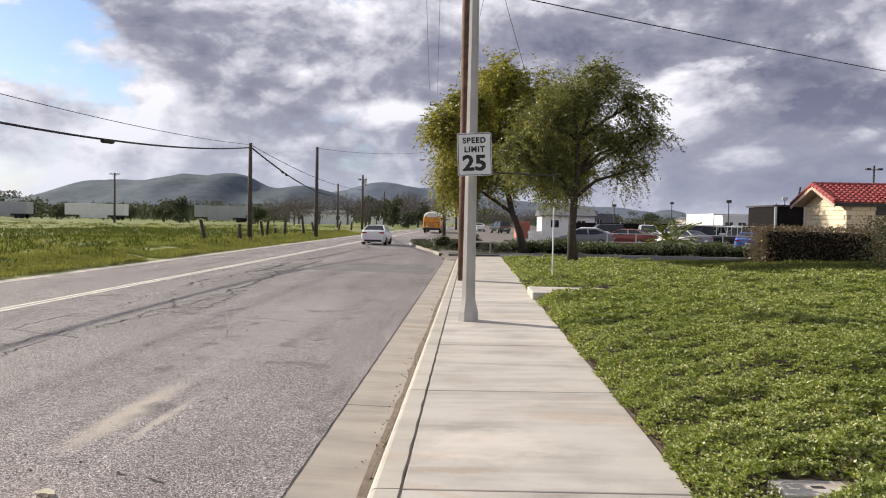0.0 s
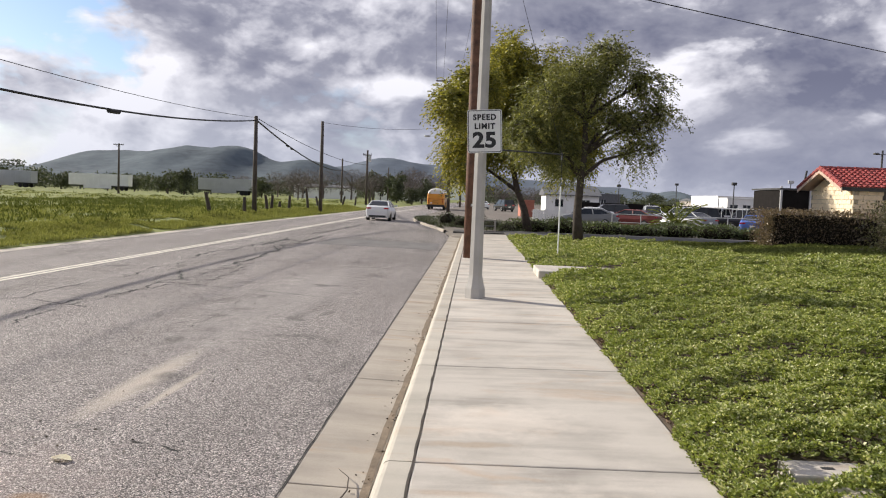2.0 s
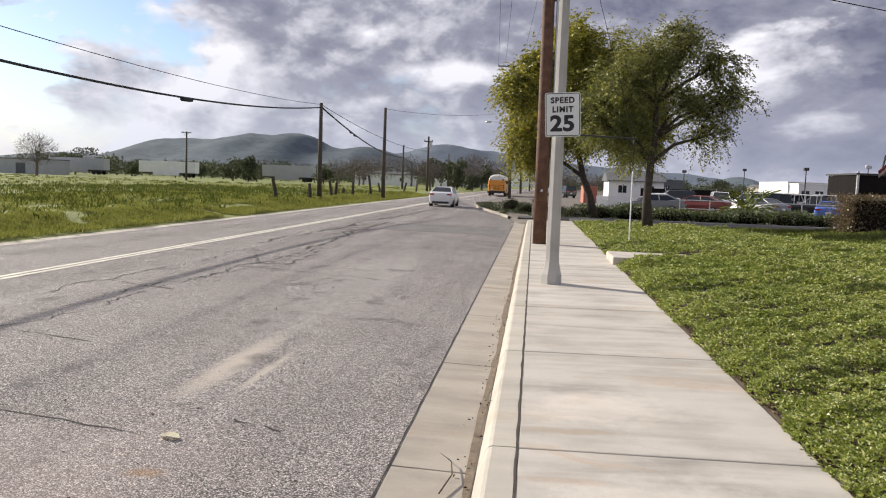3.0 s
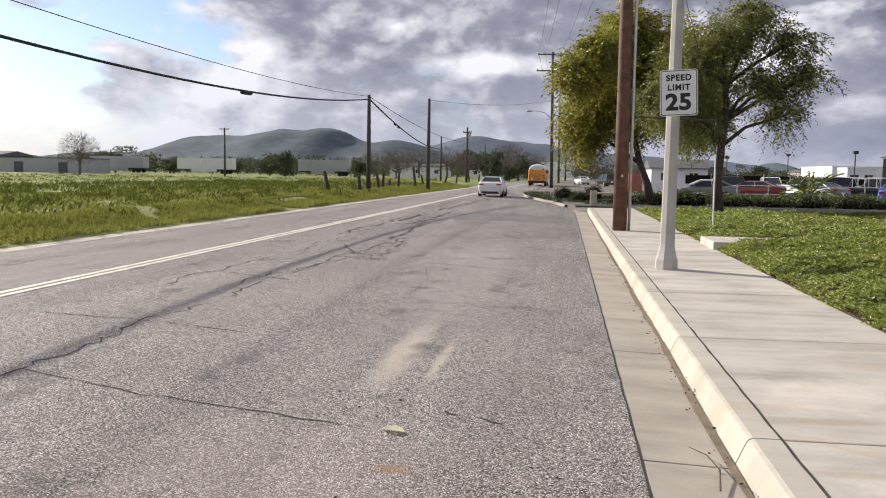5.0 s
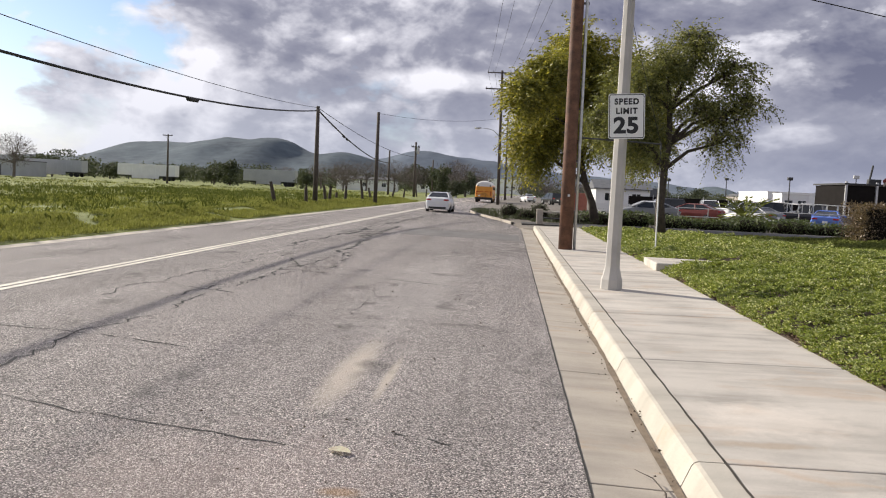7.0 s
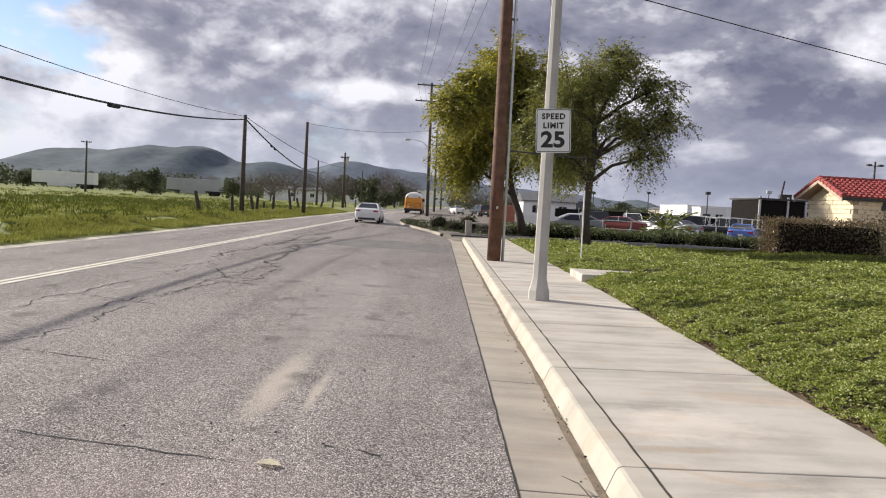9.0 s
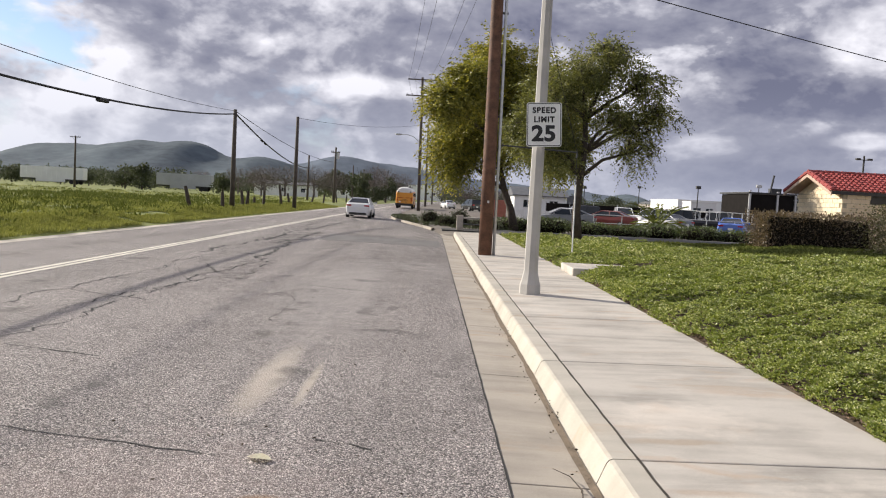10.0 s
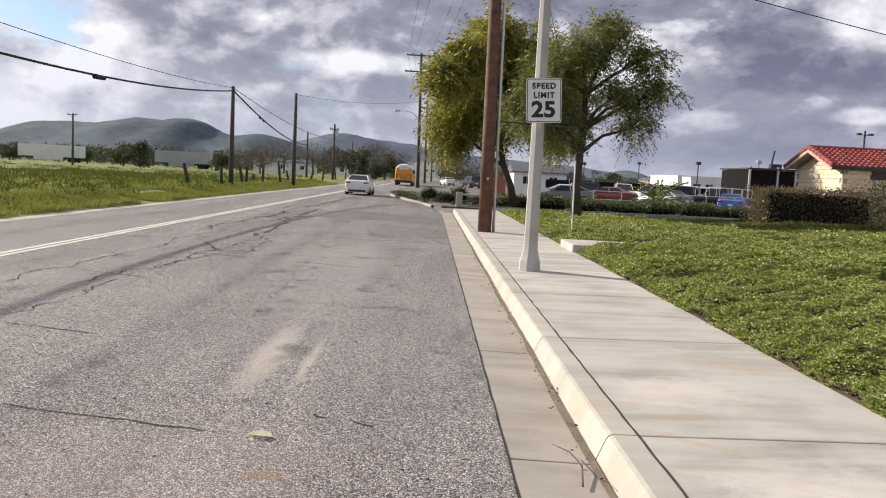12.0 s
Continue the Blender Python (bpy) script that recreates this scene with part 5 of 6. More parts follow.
def wheel(parent, x, y, r, w, rim_mat, side):
    bm = bmesh.new()
    tube(bm, [(x - w / 2, y, r), (x - w * 0.42, y, r), (x + w * 0.42, y, r), (x + w / 2, y, r)], [r * 0.92, r, r, r * 0.92], 20)
    ty = part("wheel", bm, M_TYRE, parent, smooth=True)
    xo = x + side * w * 0.505
    bm = bmesh.new()
    tube(bm, [(xo - 0.01, y, r), (xo + side * 0.012, y, r)], [r * 0.64, r * 0.58], 16)
    part("rim", bm, rim_mat, ty)
    bm = bmesh.new()
    for k in range(5):
        a = 2 * math.pi * k / 5
        tube(bm, [(xo + side * 0.016, y + math.cos(a) * r * 0.1, r + math.sin(a) * r * 0.1), (xo + side * 0.016, y + math.cos(a) * r * 0.56, r + math.sin(a) * r * 0.56)], 0.022, 4)
    part("spokes", bm, M_PLASTIC if rim_mat is M_RIM else rim_mat, ty)


def car(name, label, loc, rz, paint, kind="sedan", group=""):
    t = thing(name, label, "car", loc, rz, group=group)
    if kind == "sedan":
        st = [(-2.31, .36, .74, .66), (-2.27, .26, .98, .78), (-2.12, .22, 1.06, .85), (-1.6, .2, 1.08, .89), (-0.8, .2, 1.0, .895), (0.6, .2, .97, .895), (1.2, .2, .95, .885), (1.9, .2, .83, .85), (2.2, .24, .70, .76), (2.31, .36, .58, .60)]
        cab, roof, H, rw = (-1.92, 1.28), (-0.95, 0.35), 1.44, 0.56
    elif kind == "suv":
        st = [(-2.3, .5, .85, .78), (-2.27, .36, 1.12, .88), (-1.6, .3, 1.16, .93), (0.8, .3, 1.12, .93), (1.3, .3, 1.08, .92), (2.1, .32, .98, .88), (2.32, .5, .72, .74)]
        cab, roof, H, rw = (-2.24, 1.35), (-2.0, 0.45), 1.78, 0.68
    else:
        st = [(-2.75, .5, .95, .90), (-2.7, .45, 1.06, .93), (-0.7, .45, 1.08, .94), (0.8, .42, 1.10, .95), (1.4, .42, 1.10, .94), (2.4, .44, 1.03, .90), (2.7, .55, .80, .80)]
        cab, roof, H, rw = (-0.75, 1.45), (-0.55, 0.75), 1.84, 0.66
    secs = []
    for y, zb, zt, w in st:
        m = (zb + zt) / 2
        secs.append([(-w * .90, y, zb), (-w, y, m - .08), (-w, y, m + .1), (-w * .93, y, zt - .05), (-w * .80, y, zt), (w * .80, y, zt), (w * .93, y, zt - .05), (w, y, m + .1), (w, y, m - .08), (w * .90, y, zb)])
    part("body", loft(bmesh.new(), secs), paint, t, smooth=False)
    zb = 0.98 if kind == "sedan" else 1.06
    bw = st[3][3] * 0.90
    glass = [[(-bw, cab[0], zb), (-rw, roof[0], H - .05), (rw, roof[0], H - .05), (bw, cab[0], zb)], [(-bw, cab[1], zb), (-rw, roof[1], H - .05), (rw, roof[1], H - .05), (bw, cab[1], zb)]]
    part("cabin_glass", loft(bmesh.new(), glass), M_WINDOW, t)
    bm = loft(bmesh.new(), [[(-rw - .02, roof[0] - .06, H - .06), (-rw * .8, roof[0] + .02, H), (rw * .8, roof[0] + .02, H), (rw + .02, roof[0] - .06, H - .06)],
                            [(-rw - .02, roof[1] + .06, H - .06), (-rw * .8, roof[1] - .06, H), (rw * .8, roof[1] - .06, H), (rw + .02, roof[1] + .06, H - .06)]])
    part("roof", bm, paint, t)
    for sx in (-1, 1):
        for y0, y1 in ((cab[0], roof[0]), (cab[1], roof[1]), ((cab[0] + cab[1]) / 2 - 0.1, (roof[0] + roof[1]) / 2)):
            part("pillar", tubed([(sx * bw, y0, zb), (sx * (rw + .01), y1, H - .05)], 0.04, 6), paint, t)
        part("mirror", boxed(sx * .98 - .09, sx * .98 + .09, cab[1] - .42, cab[1] - .30, zb + .02, zb + .15, 0.02), paint, t)
        ye = st[0][0]
        part("tail_light", boxed(sx * .62 - .17, sx * .62 + .17, ye + .0, ye + .14, .84 if kind == "sedan" else .86, .94 if kind == "sedan" else 1.05, 0.02), M_TAILRED, t, "red tail light")
        part("head_light", boxed(sx * .62 - .14, sx * .62 + .14, st[-1][0] - .20, st[-1][0] - .04, .60, .72, 0.02), M_RIM, t)
        wy = 1.36 if kind != "pickup" else 1.75
        rr = 0.325 if kind == "sedan" else 0.38
        for y in (-wy, wy):
            wheel(t, sx * (st[3][3] - .11), y, rr, .23, M_RIM, sx)
    ye = st[0][0]
    part("rear_bumper", boxed(-.60, .60, ye - .015, ye + .1, .27, .40, 0.02), M_PLASTIC, t, "black lower rear bumper")
    part("number_plate", boxed(-.16, .16, ye - .025, ye - .005, .62, .76), M_SIGN, t, "white plate with dark bars")
    if kind == "pickup":
        part("bed_lining", boxed(-.78, .78, -2.62, -.85, 1.05, 1.10), M_PLASTIC, t)
        bm = bmesh.new()
        for y in (-2.5, -1.7, -.9):
            tube(bm, [(-.80, y, 1.08), (-.78, y, 1.75), (.78, y, 1.75), (.80, y, 1.08)], 0.03, 6)
        for x in (-.78, .78):
            tube(bm, [(x, -2.6, 1.75), (x, 1.0, 1.86)], 0.03, 6)
        part("ladder_rack", bm, M_WHITE, t, "white ladder rack")
    return t


def build_bus():
    t = thing("charter_bus", "vintage yellow charter bus with a rounded white roof", "bus", (-5.2, 110.0, -0.09), -1.0)
    half = [(1.12, .42), (1.22, .55), (1.23, 1.5), (1.21, 2.15), (1.13, 2.45)]
    cap = [(1.13, 2.45), (0.98, 2.72), (0.70, 2.92), (0.36, 3.02)]

    def section(pts, y, k, dz=0.0):
        r = [(x * k, y, z - dz * max(0, z - 1.2)) for x, z in pts]
        return [(-x, y2, z) for x, y2, z in reversed(r)] + r

    stations = [(0.0, .90, .16), (.10, .965, .07), (.35, .995, .02), (.8, 1, 0), (9.6, 1, 0), (10.2, .985, .02), (10.6, .93, .08), (10.75, .86, .15)]
    part("body", loft(bmesh.new(), [section(half, y, k, dz) for y, k, dz in stations]), M_BUSYELLOW, t)
    part("roof", loft(bmesh.new(), [section(cap, y, k, dz) for y, k, dz in stations]), M_BUSROOF, t, "off-white domed roof")
    part("rear_bumper", boxed(-1.24, 1.24, -.22, .06, .42, .74, .04), M_PLASTIC, t, "black rear bumper")
    part("stripe", boxed(-1.0, 1.0, -.012, .02, 1.50, 1.56), M_TAILRED, t, "maroon stripe")
    part("emblem", boxed(-.13, .13, -.03, .02, 1.49, 1.66, .03), M_BUSYELLOW, t)
    for sx in (-1, 1):
        bm = bmesh.new()
        plate(bm, [(sx * .33 + x, 2.10 + z) for x, z in rounded_rect(.54, .38, .12)], .035, .10)
        w = part("rear_window", bm, M_WINDOW, t)
        bm = bmesh.new()
        o, i = rounded_rect(.60, .44, .14), rounded_rect(.53, .37, .11)
        a = [bm.verts.new((sx * .33 + x, .028, 2.10 + z)) for x, z in o]
        b = [bm.verts.new((sx * .33 + x, .028, 2.10 + z)) for x, z in i]
        for k in range(len(o)):
            bm.faces.new((a[k], a[(k + 1) % len(o)], b[(k + 1) % len(o)], b[k]))
        part("gasket", bm, M_PLASTIC, w)
        for z, r in ((1.50, .10), (1.25, .11), (1.02, .07)):
            part("rear_lamp", tubed([(sx * .99, .06, z), (sx * .99, -.03, z)], [r, r * .85], 14), M_TAILRED, t, "round red rear lamp")
        part("warning_lamp", tubed([(sx * .86, .12, 2.36), (sx * .86, -.03, 2.36)], [.11, .10], 14), M_PLASTIC, t)
        for k in range(11):
            y = 1.0 + k * .83
            part("side_window", boxed(sx * 1.195, sx * 1.222, y, y + .70, 1.72, 2.22), M_WINDOW, t)
        for z in (1.30, 1.40, 1.50, 1.58):
            part("side_rail", boxed(sx * 1.225, sx * 1.245, .7, 9.6, z - .012, z + .012), M_BUSROOF if z > 1.35 else M_PLASTIC, t)
        for y in (2.15, 3.25, 8.6):
            wheel(t, sx * 1.08, y, .49, .30, M_YRIM, sx)
            # flat black disc for the shaded wheel well, which isn't cut out
            bm = bmesh.new()
            tube(bm, [(sx * 1.235, y, .56), (sx * 1.245, y, .56)], .56, 20)
            part("wheel_well_disc", bm, M_PLASTIC, t)
        part("mirror", boxed(sx * 1.5 - .1, sx * 1.5 + .1, 10.2, 10.28, 1.7, 2.1, .03), M_PLASTIC, t)
    for x in (-.25, 0, .25):
        part("marker_lamp", boxed(x - .05, x + .05, .25, .38, 2.86, 2.93, .02), M_TAILRED, t)
    part("roof_vent", boxed(-.3, .3, 3.2, 3.9, 2.99, 3.10, .04), M_BUSROOF, t)
    part("number_plate", boxed(-.78, -.50, -.012, .02, .88, 1.03), M_SIGN, t, "white plate with dark bars")
    words("lettering", "CHARTER BUS", .20, t, M_BLACK, (0, .13, 2.52), .9, .004, 1.0)
    words("lettering", "STOP WHEN", .15, t, M_BLACK, (0, -.01, 1.30), .8, .003, 1.0)
    words("lettering", "RED LIGHTS FLASH", .15, t, M_BLACK, (0, -.01, 1.10), .8, .003, 1.0)
    bm = bmesh.new()
    tube(bm, [(.25, -.02, .95), (.25, -.05, .90)], .07, 10)
    part("latch", bm, M_PLASTIC, t)
    part("headlight_panel", boxed(-.9, .9, 10.70, 10.78, .7, 1.0, .03), M_RIM, t)


def trailer(label, x, y, length, rz, box_mat):
    t = thing("semi_trailer", label, "trailer", (x, y, 0.2), rz, group="parked trailers")
    part("box", boxed(-length / 2, length / 2, -1.3, 1.3, 1.15, 4.0, .03), box_mat, t)
    part("frame", boxed(-length / 2, length / 2, -.5, .5, .85, 1.15), M_STEELDARK, t)
    part("skirt", boxed(-length * .25, length * .22, -1.28, -1.24, .45, 1.15), box_mat, t)
    for k in range(int(length / 1.2)):
        part("post", boxed(-length / 2 + .3 + k * 1.2, -length / 2 + .36 + k * 1.2, -1.325, -1.3, 1.2, 3.95), box_mat, t)
    for dx in (length * .32, length * .40):
        for sy in (-1, 1):
            bm = bmesh.new()
            tube(bm, [(dx, sy * 1.2 - .13, .5), (dx, sy * 1.2 + .13, .5)], .5, 16)
            part("wheel", bm, M_TYRE, t)
    part("landing_leg", boxed(-length * .32, -length * .32 + .15, -.9, -.75, 0.02, 1.0), M_STEELDARK, t)
    part("landing_leg", boxed(-length * .32, -length * .32 + .15, .75, .9, 0.02, 1.0), M_STEELDARK, t)
    return t


def build_vehicles():
    car("sedan", "white four-door sedan standing on the road", (-6.5, 57.2, -0.08), -0.5, M_CARWHITE)
    build_bus()
    lot = [("parked_car", "blue sedan parked behind the low shrubs", 19.6, 54.0, -25, M_CARBLUE, "sedan"),
           ("parked_car", "dull red sedan parked in the lot", 13.0, 63.5, 60, M_CARRED, "sedan"),
           ("parked_car", "grey sedan parked by the white fence", 9.4, 62.0, 75, M_CARGREY, "sedan"),
           ("parked_car", "white sport utility vehicle facing out of the lot", 18.4, 80.0, 172, M_CARWHITE, "suv"),
           ("pickup_truck", "black pickup with a white ladder rack", 19.6, 64.0, 60, M_CARBLACK, "pickup"),
           ("pickup_truck", "grey pickup with a white ladder rack", 23.6, 67.0, 66, M_CARGREY, "pickup"),
           ("pickup_truck", "white pickup with a ladder rack in the back row", 26.5, 84.0, 100, M_CARWHITE, "pickup"),
           ("parked_car", "white van-like car parked in the lot", 23.0, 86.0, 120, M_CARWHITE, "suv"),
           ("parked_car", "pale grey sedan parked in the lot", 16.6, 60.0, 30, M_CARGREY, "sedan"),
           ("parked_car", "black car parked in the lot", 26.5, 74.0, 160, M_CARBLACK, "suv"),
           ("parked_car", "dark car in the back row of the lot", 14.5, 84.0, 95, M_CARBLACK, "suv"),
           ("parked_car", "white sedan parked in the lot", 11.5, 76.0, 88, M_CARWHITE, "sedan"),
           ("parked_car", "dark car parked far down the road", 4.8, 120.0, 20, M_CARBLACK, "suv"),
           ("parked_car", "white car parked far down the road", 1.5, 135.0, 15, M_CARWHITE, "sedan")]
    for name, label, x, y, rz, paint, kind in lot:
        car(name, label, (x, y, -0.08), rz, paint, kind, group="cars in the lot")
    trailer("white semi trailer parked behind the field", -93.0, 191, 15.0, 0, M_WHITE)
    trailer("pale semi trailer parked behind the field", -61.0, 190, 13.0, 2, M_TRAILER)
    trailer("pale semi trailer parked beside the sheds", -112.0, 182, 15.0, -3, M_TRAILER)


M_TRAILER = material("dull_trailer_grey", (0.42, 0.43, 0.44), 0.6, 0.12, 0.5, 8, 0.05)
build_vehicles()


# ---- buildings ----
def shed(name, label, x0, x1, y0, y1, h, wall, roof, doors=0, wins=0, gable=0.0, z0=-0.1, category="building"):
    t = thing(name, label, category, ((x0 + x1) / 2, (y0 + y1) / 2, z0))
    w, d = (x1 - x0) / 2, (y1 - y0) / 2
    part("wall", boxed(-w, w, -d, d, 0, h), wall, t)
    if gable:
        bm = prism(bmesh.new(), [(-d - .4, h - .02), (d + .4, h - .02), (d + .4, h + .10), (0, h + gable), (-d - .4, h + .10)], -w - .3, w + .3)
        part("roof", bm, roof, t)
    else:
        part("roof", boxed(-w - .1, w + .1, -d - .1, d + .1, h, h + .18, .03), roof, t)
    for k in range(wins):
        cx = -w + (k + 0.5) * 2 * w / wins
        win = part("window", boxed(cx - .55, cx + .55, -d - .05, -d + .02, h * .42, h * .42 + 1.0), M_WINDOW, t)
        part("frame", boxed(cx - .63, cx + .63, -d - .03, -d - .004, h * .42 - .08, h * .42 + 1.08), M_WHITE, win)
        part("mullion", boxed(cx - .03, cx + .03, -d - .07, -d - .05, h * .42, h * .42 + 1.0), M_WHITE, win)
    for k in range(doors):
        cx = -w + (k + 0.5) * 2 * w / doors
        part("door", boxed(cx - 1.2, cx + 1.2, -d - .04, -d + .02, 0, min(h * .75, 3.0)), M_ROOFGREY, t)
    return t


def build_guard_house():
    """Block hut with a red barrel-tile gable roof, its ridge across the view."""
    t = thing("block_hut", "small cream block hut with a red tiled gable roof", "hut", (0, 0, 0.35))
    zb = -0.35
    X0, X1, Y0, Y1, EAVE, RIDGE = 16.0, 20.7, 34.0, 38.6, 2.88, 3.75
    ym = (Y0 + Y1) / 2
    wx0, wx1, wy0, wy1 = 16.55, 20.2, 34.12, 38.3
    z = lambda v: v + zb
    part("wall", boxed(wx0 + .02, wx1, wy0 + .02, wy1, -.6, z(2.80)), M_MORTAR, t)
    slope = (RIDGE - EAVE) / (ym - Y0)
    bm = prism(bmesh.new(), [(wy0 + .02, z(2.80)), (wy1, z(2.80)), (ym, z(RIDGE - .16))], wx0 + .02, wx0 + .2)
    part("gable", bm, M_CREAM, t)
    for y0, y1, sgn in ((Y0, ym, 1), (ym, Y1, -1)):
        a, b = (EAVE, RIDGE) if sgn > 0 else (RIDGE, EAVE)
        bm = prism(bmesh.new(), [(y0, z(a) - .10), (y1, z(b) - .10), (y1, z(b)), (y0, z(a))], X0, X1)
        part("roof_deck", bm, M_TRIM, t)
    for y0, y1, a, b in ((Y0, ym, EAVE, RIDGE), (ym, Y1, RIDGE, EAVE)):
        bm = prism(bmesh.new(), [(y0, z(a) - .22), (y1, z(b) - .22), (y1, z(b) - .02), (y0, z(a) - .02)], X0 - .04, X0)
        part("bargeboard", bm, M_TRIM, t)
    part("fascia", boxed(X0, X1, Y0 - .03, Y0, z(EAVE) - .16, z(EAVE) - .01), M_STEELDARK, t)
    part("vent", tubed([(wx0 - .01, ym + .6, z(3.05)), (wx0 + .03, ym + .6, z(3.05))], .09, 10), M_PLASTIC, t)
    part("lintel", boxed(17.8, 20.2, wy0 - .03, wy0 + .02, z(2.37), z(2.74)), M_STEELDARK, t)
    # blocks
    bm = boxed(-.193, .193, -.02, .02, .008, .192, .006)
    me_x = bpy.data.meshes.new("block")
    bm.to_mesh(me_x)
    bm.free()
    me_x.materials.append(M_CREAM)
    for r in range(14):
        off = .2 if r % 2 else 0.0
        for c in range(9):
            x = wx0 + .2 + c * .4 + off
            if x + .2 <= wx1 + .05 and r < 12 and not (17.8 < x and r >= 10):
                shared("block", me_x, t, (x, wy0, r * .2 - .35 + .35))
        for c in range(10):
            y = wy0 + .2 + c * .4 + off
            top = z(EAVE) + slope * (min(y, 2 * ym - y) - Y0) - .25
            if y + .2 <= wy1 + .05 and r * .2 + .2 < top:
                shared("block", me_x, t, (wx0, y, r * .2), math.pi / 2)
    # barrel tiles
    L = math.hypot(ym - Y0, RIDGE - EAVE)
    ang = math.atan2(RIDGE - EAVE, ym - Y0)
    bm = bmesh.new()
    n = 5
    ra, rb = [], []
    for k in range(n + 1):
        a = math.pi * k / n
        ra.append(bm.verts.new((.115 * math.cos(a), 0, .085 * math.sin(a))))
        rb.append(bm.verts.new((.10 * math.cos(a), .40, .07 * math.sin(a))))
    for k in range(n):
        bm.faces.new((ra[k], ra[k + 1], rb[k + 1], rb[k]))
    bm.faces.new(ra[::-1])
    bmesh.ops.rotate(bm, verts=bm.verts, cent=(0, 0, 0), matrix=Matrix.Rotation(ang - 0.10, 3, "X"))
    me_t = bpy.data.meshes.new("tile")
    bm.to_mesh(me_t)
    bm.free()
    me_t.materials.append(M_TILE)
    rows, cols = 8, 20
    for i in range(rows):
        s0 = -.04 + i * L / rows
        for c in range(cols):
            shared("tile", me_t, t, (X0 + .02 + c * (X1 - X0 - .04) / (cols - 1), Y0 + s0 * math.cos(ang), z(EAVE) + s0 * math.sin(ang) + .01 + .004 * (c % 3)))
    for k in range(12):
        x = X0 + k * (X1 - X0) / 12
        part("ridge_tile", tubed([(x - .03, ym, z(RIDGE) + .01), (x + .42, ym, z(RIDGE) + .01)], [.12, .10], 8), M_TILE, t)
    for sgn in (-1, 1):
        for k in range(7):
            y = ym + sgn * (ym - Y0) * (k + .9) / 7
            y2 = ym + sgn * (ym - Y0) * (k - .15) / 7
            f = lambda v: z(RIDGE) - slope * abs(v - ym) + .02
            part("rake_tile", tubed([(X0 + .02, y, f(y)), (X0 + .02, y2, f(y2))], [.12, .10], 8), M_TILE, t)
    # block boundary wall to the right
    wl = tagged(new("block_wall"), "tall cream block boundary wall behind the hedge", "wall")
    wl.location = (0, 0, 0.45)
    part("core", boxed(17.35, 32, 31.02, 31.2, -.5, 2.56), M_MORTAR, wl)
    for r in range(8, 13):
        off = .2 if r % 2 else 0.0
        for c in range(24):
            shared("block", me_x, wl, (17.55 + c * .4 + off, 31.0, r * .2 - .05))
    part("coping", boxed(17.3, 32, 30.97, 31.24, 2.56, 2.62, .01), M_CREAM, wl)
    sc = tagged(new("wall_light_post"), "slim dark post with two floodlights behind the hut", "lamp post")
    sc.location = (20.6, 40.0, 0.0)
    part("post", tubed([(0, 0, 0), (0, 0, 4.95)], .045, 8), M_STEELDARK, sc)
    for k in (-1, 1):
        part("floodlight", boxed(k * .30 - .11, k * .30 + .11, -.10, .1, 4.72, 4.82, .02), M_STEELDARK, sc)
    part("bracket", tubed([(-.32, 0, 4.74), (.32, 0, 4.74)], .02, 6), M_STEELDARK, sc)


def build_screen_shed():
    """Open steel frame hung with dark screen fabric."""
    t = thing("screened_shelter", "open steel shelter hung with dark screen fabric", "shelter", (2.3, 0, -0.1))
    part("screen", boxed(26.9, 31.2, 75.0, 75.06, .3, 3.75), M_DARKSCREEN, t)
    part("screen", boxed(31.5, 36.0, 76.0, 76.06, .3, 3.85), M_DARKSCREEN, t)
    part("screen", boxed(26.86, 26.9, 75.0, 82.0, .3, 3.75), M_DARKSCREEN, t)
    part("roof", boxed(26.7, 36.4, 74.8, 82.3, 3.80, 3.95), M_STEELDARK, t, "flat dark roof")
    for x, y in ((26.9, 74.9), (29.6, 74.9), (31.35, 74.9), (33.8, 75.9), (36.1, 75.9)):
        part("post", boxed(x - .09, x + .09, y - .09, y + .09, 0, 4.1), M_GALV, t)
    part("rail", boxed(31.5, 36.1, 75.85, 75.92, 3.3, 3.42), M_GALV, t)
    m = thing("antenna_mast", "short dark mast leaning over the shelter roof", "mast", (31.6, 76, 3.85))
    part("mast", tubed([(0, 0, 0), (.28, 0, 1.75)], .09, 8), M_STEELDARK, m)
    v = thing("roof_unit", "small box unit on the shelter roof", "roof unit", (32.5, 77, 3.85))
    part("casing", boxed(-.5, .5, -.4, .4, 0, .5, .04), M_STEELDARK, v)
    f = thing("floodlight", "small floodlight on the shelter roof", "lamp", (30.3, 75.6, 3.85))
    part("stem", tubed([(0, 0, 0), (0, 0, .5)], .04, 6), M_STEELDARK, f)
    part("head", boxed(-.25, .25, -.12, .12, .45, .75, .03), M_GALV, f)


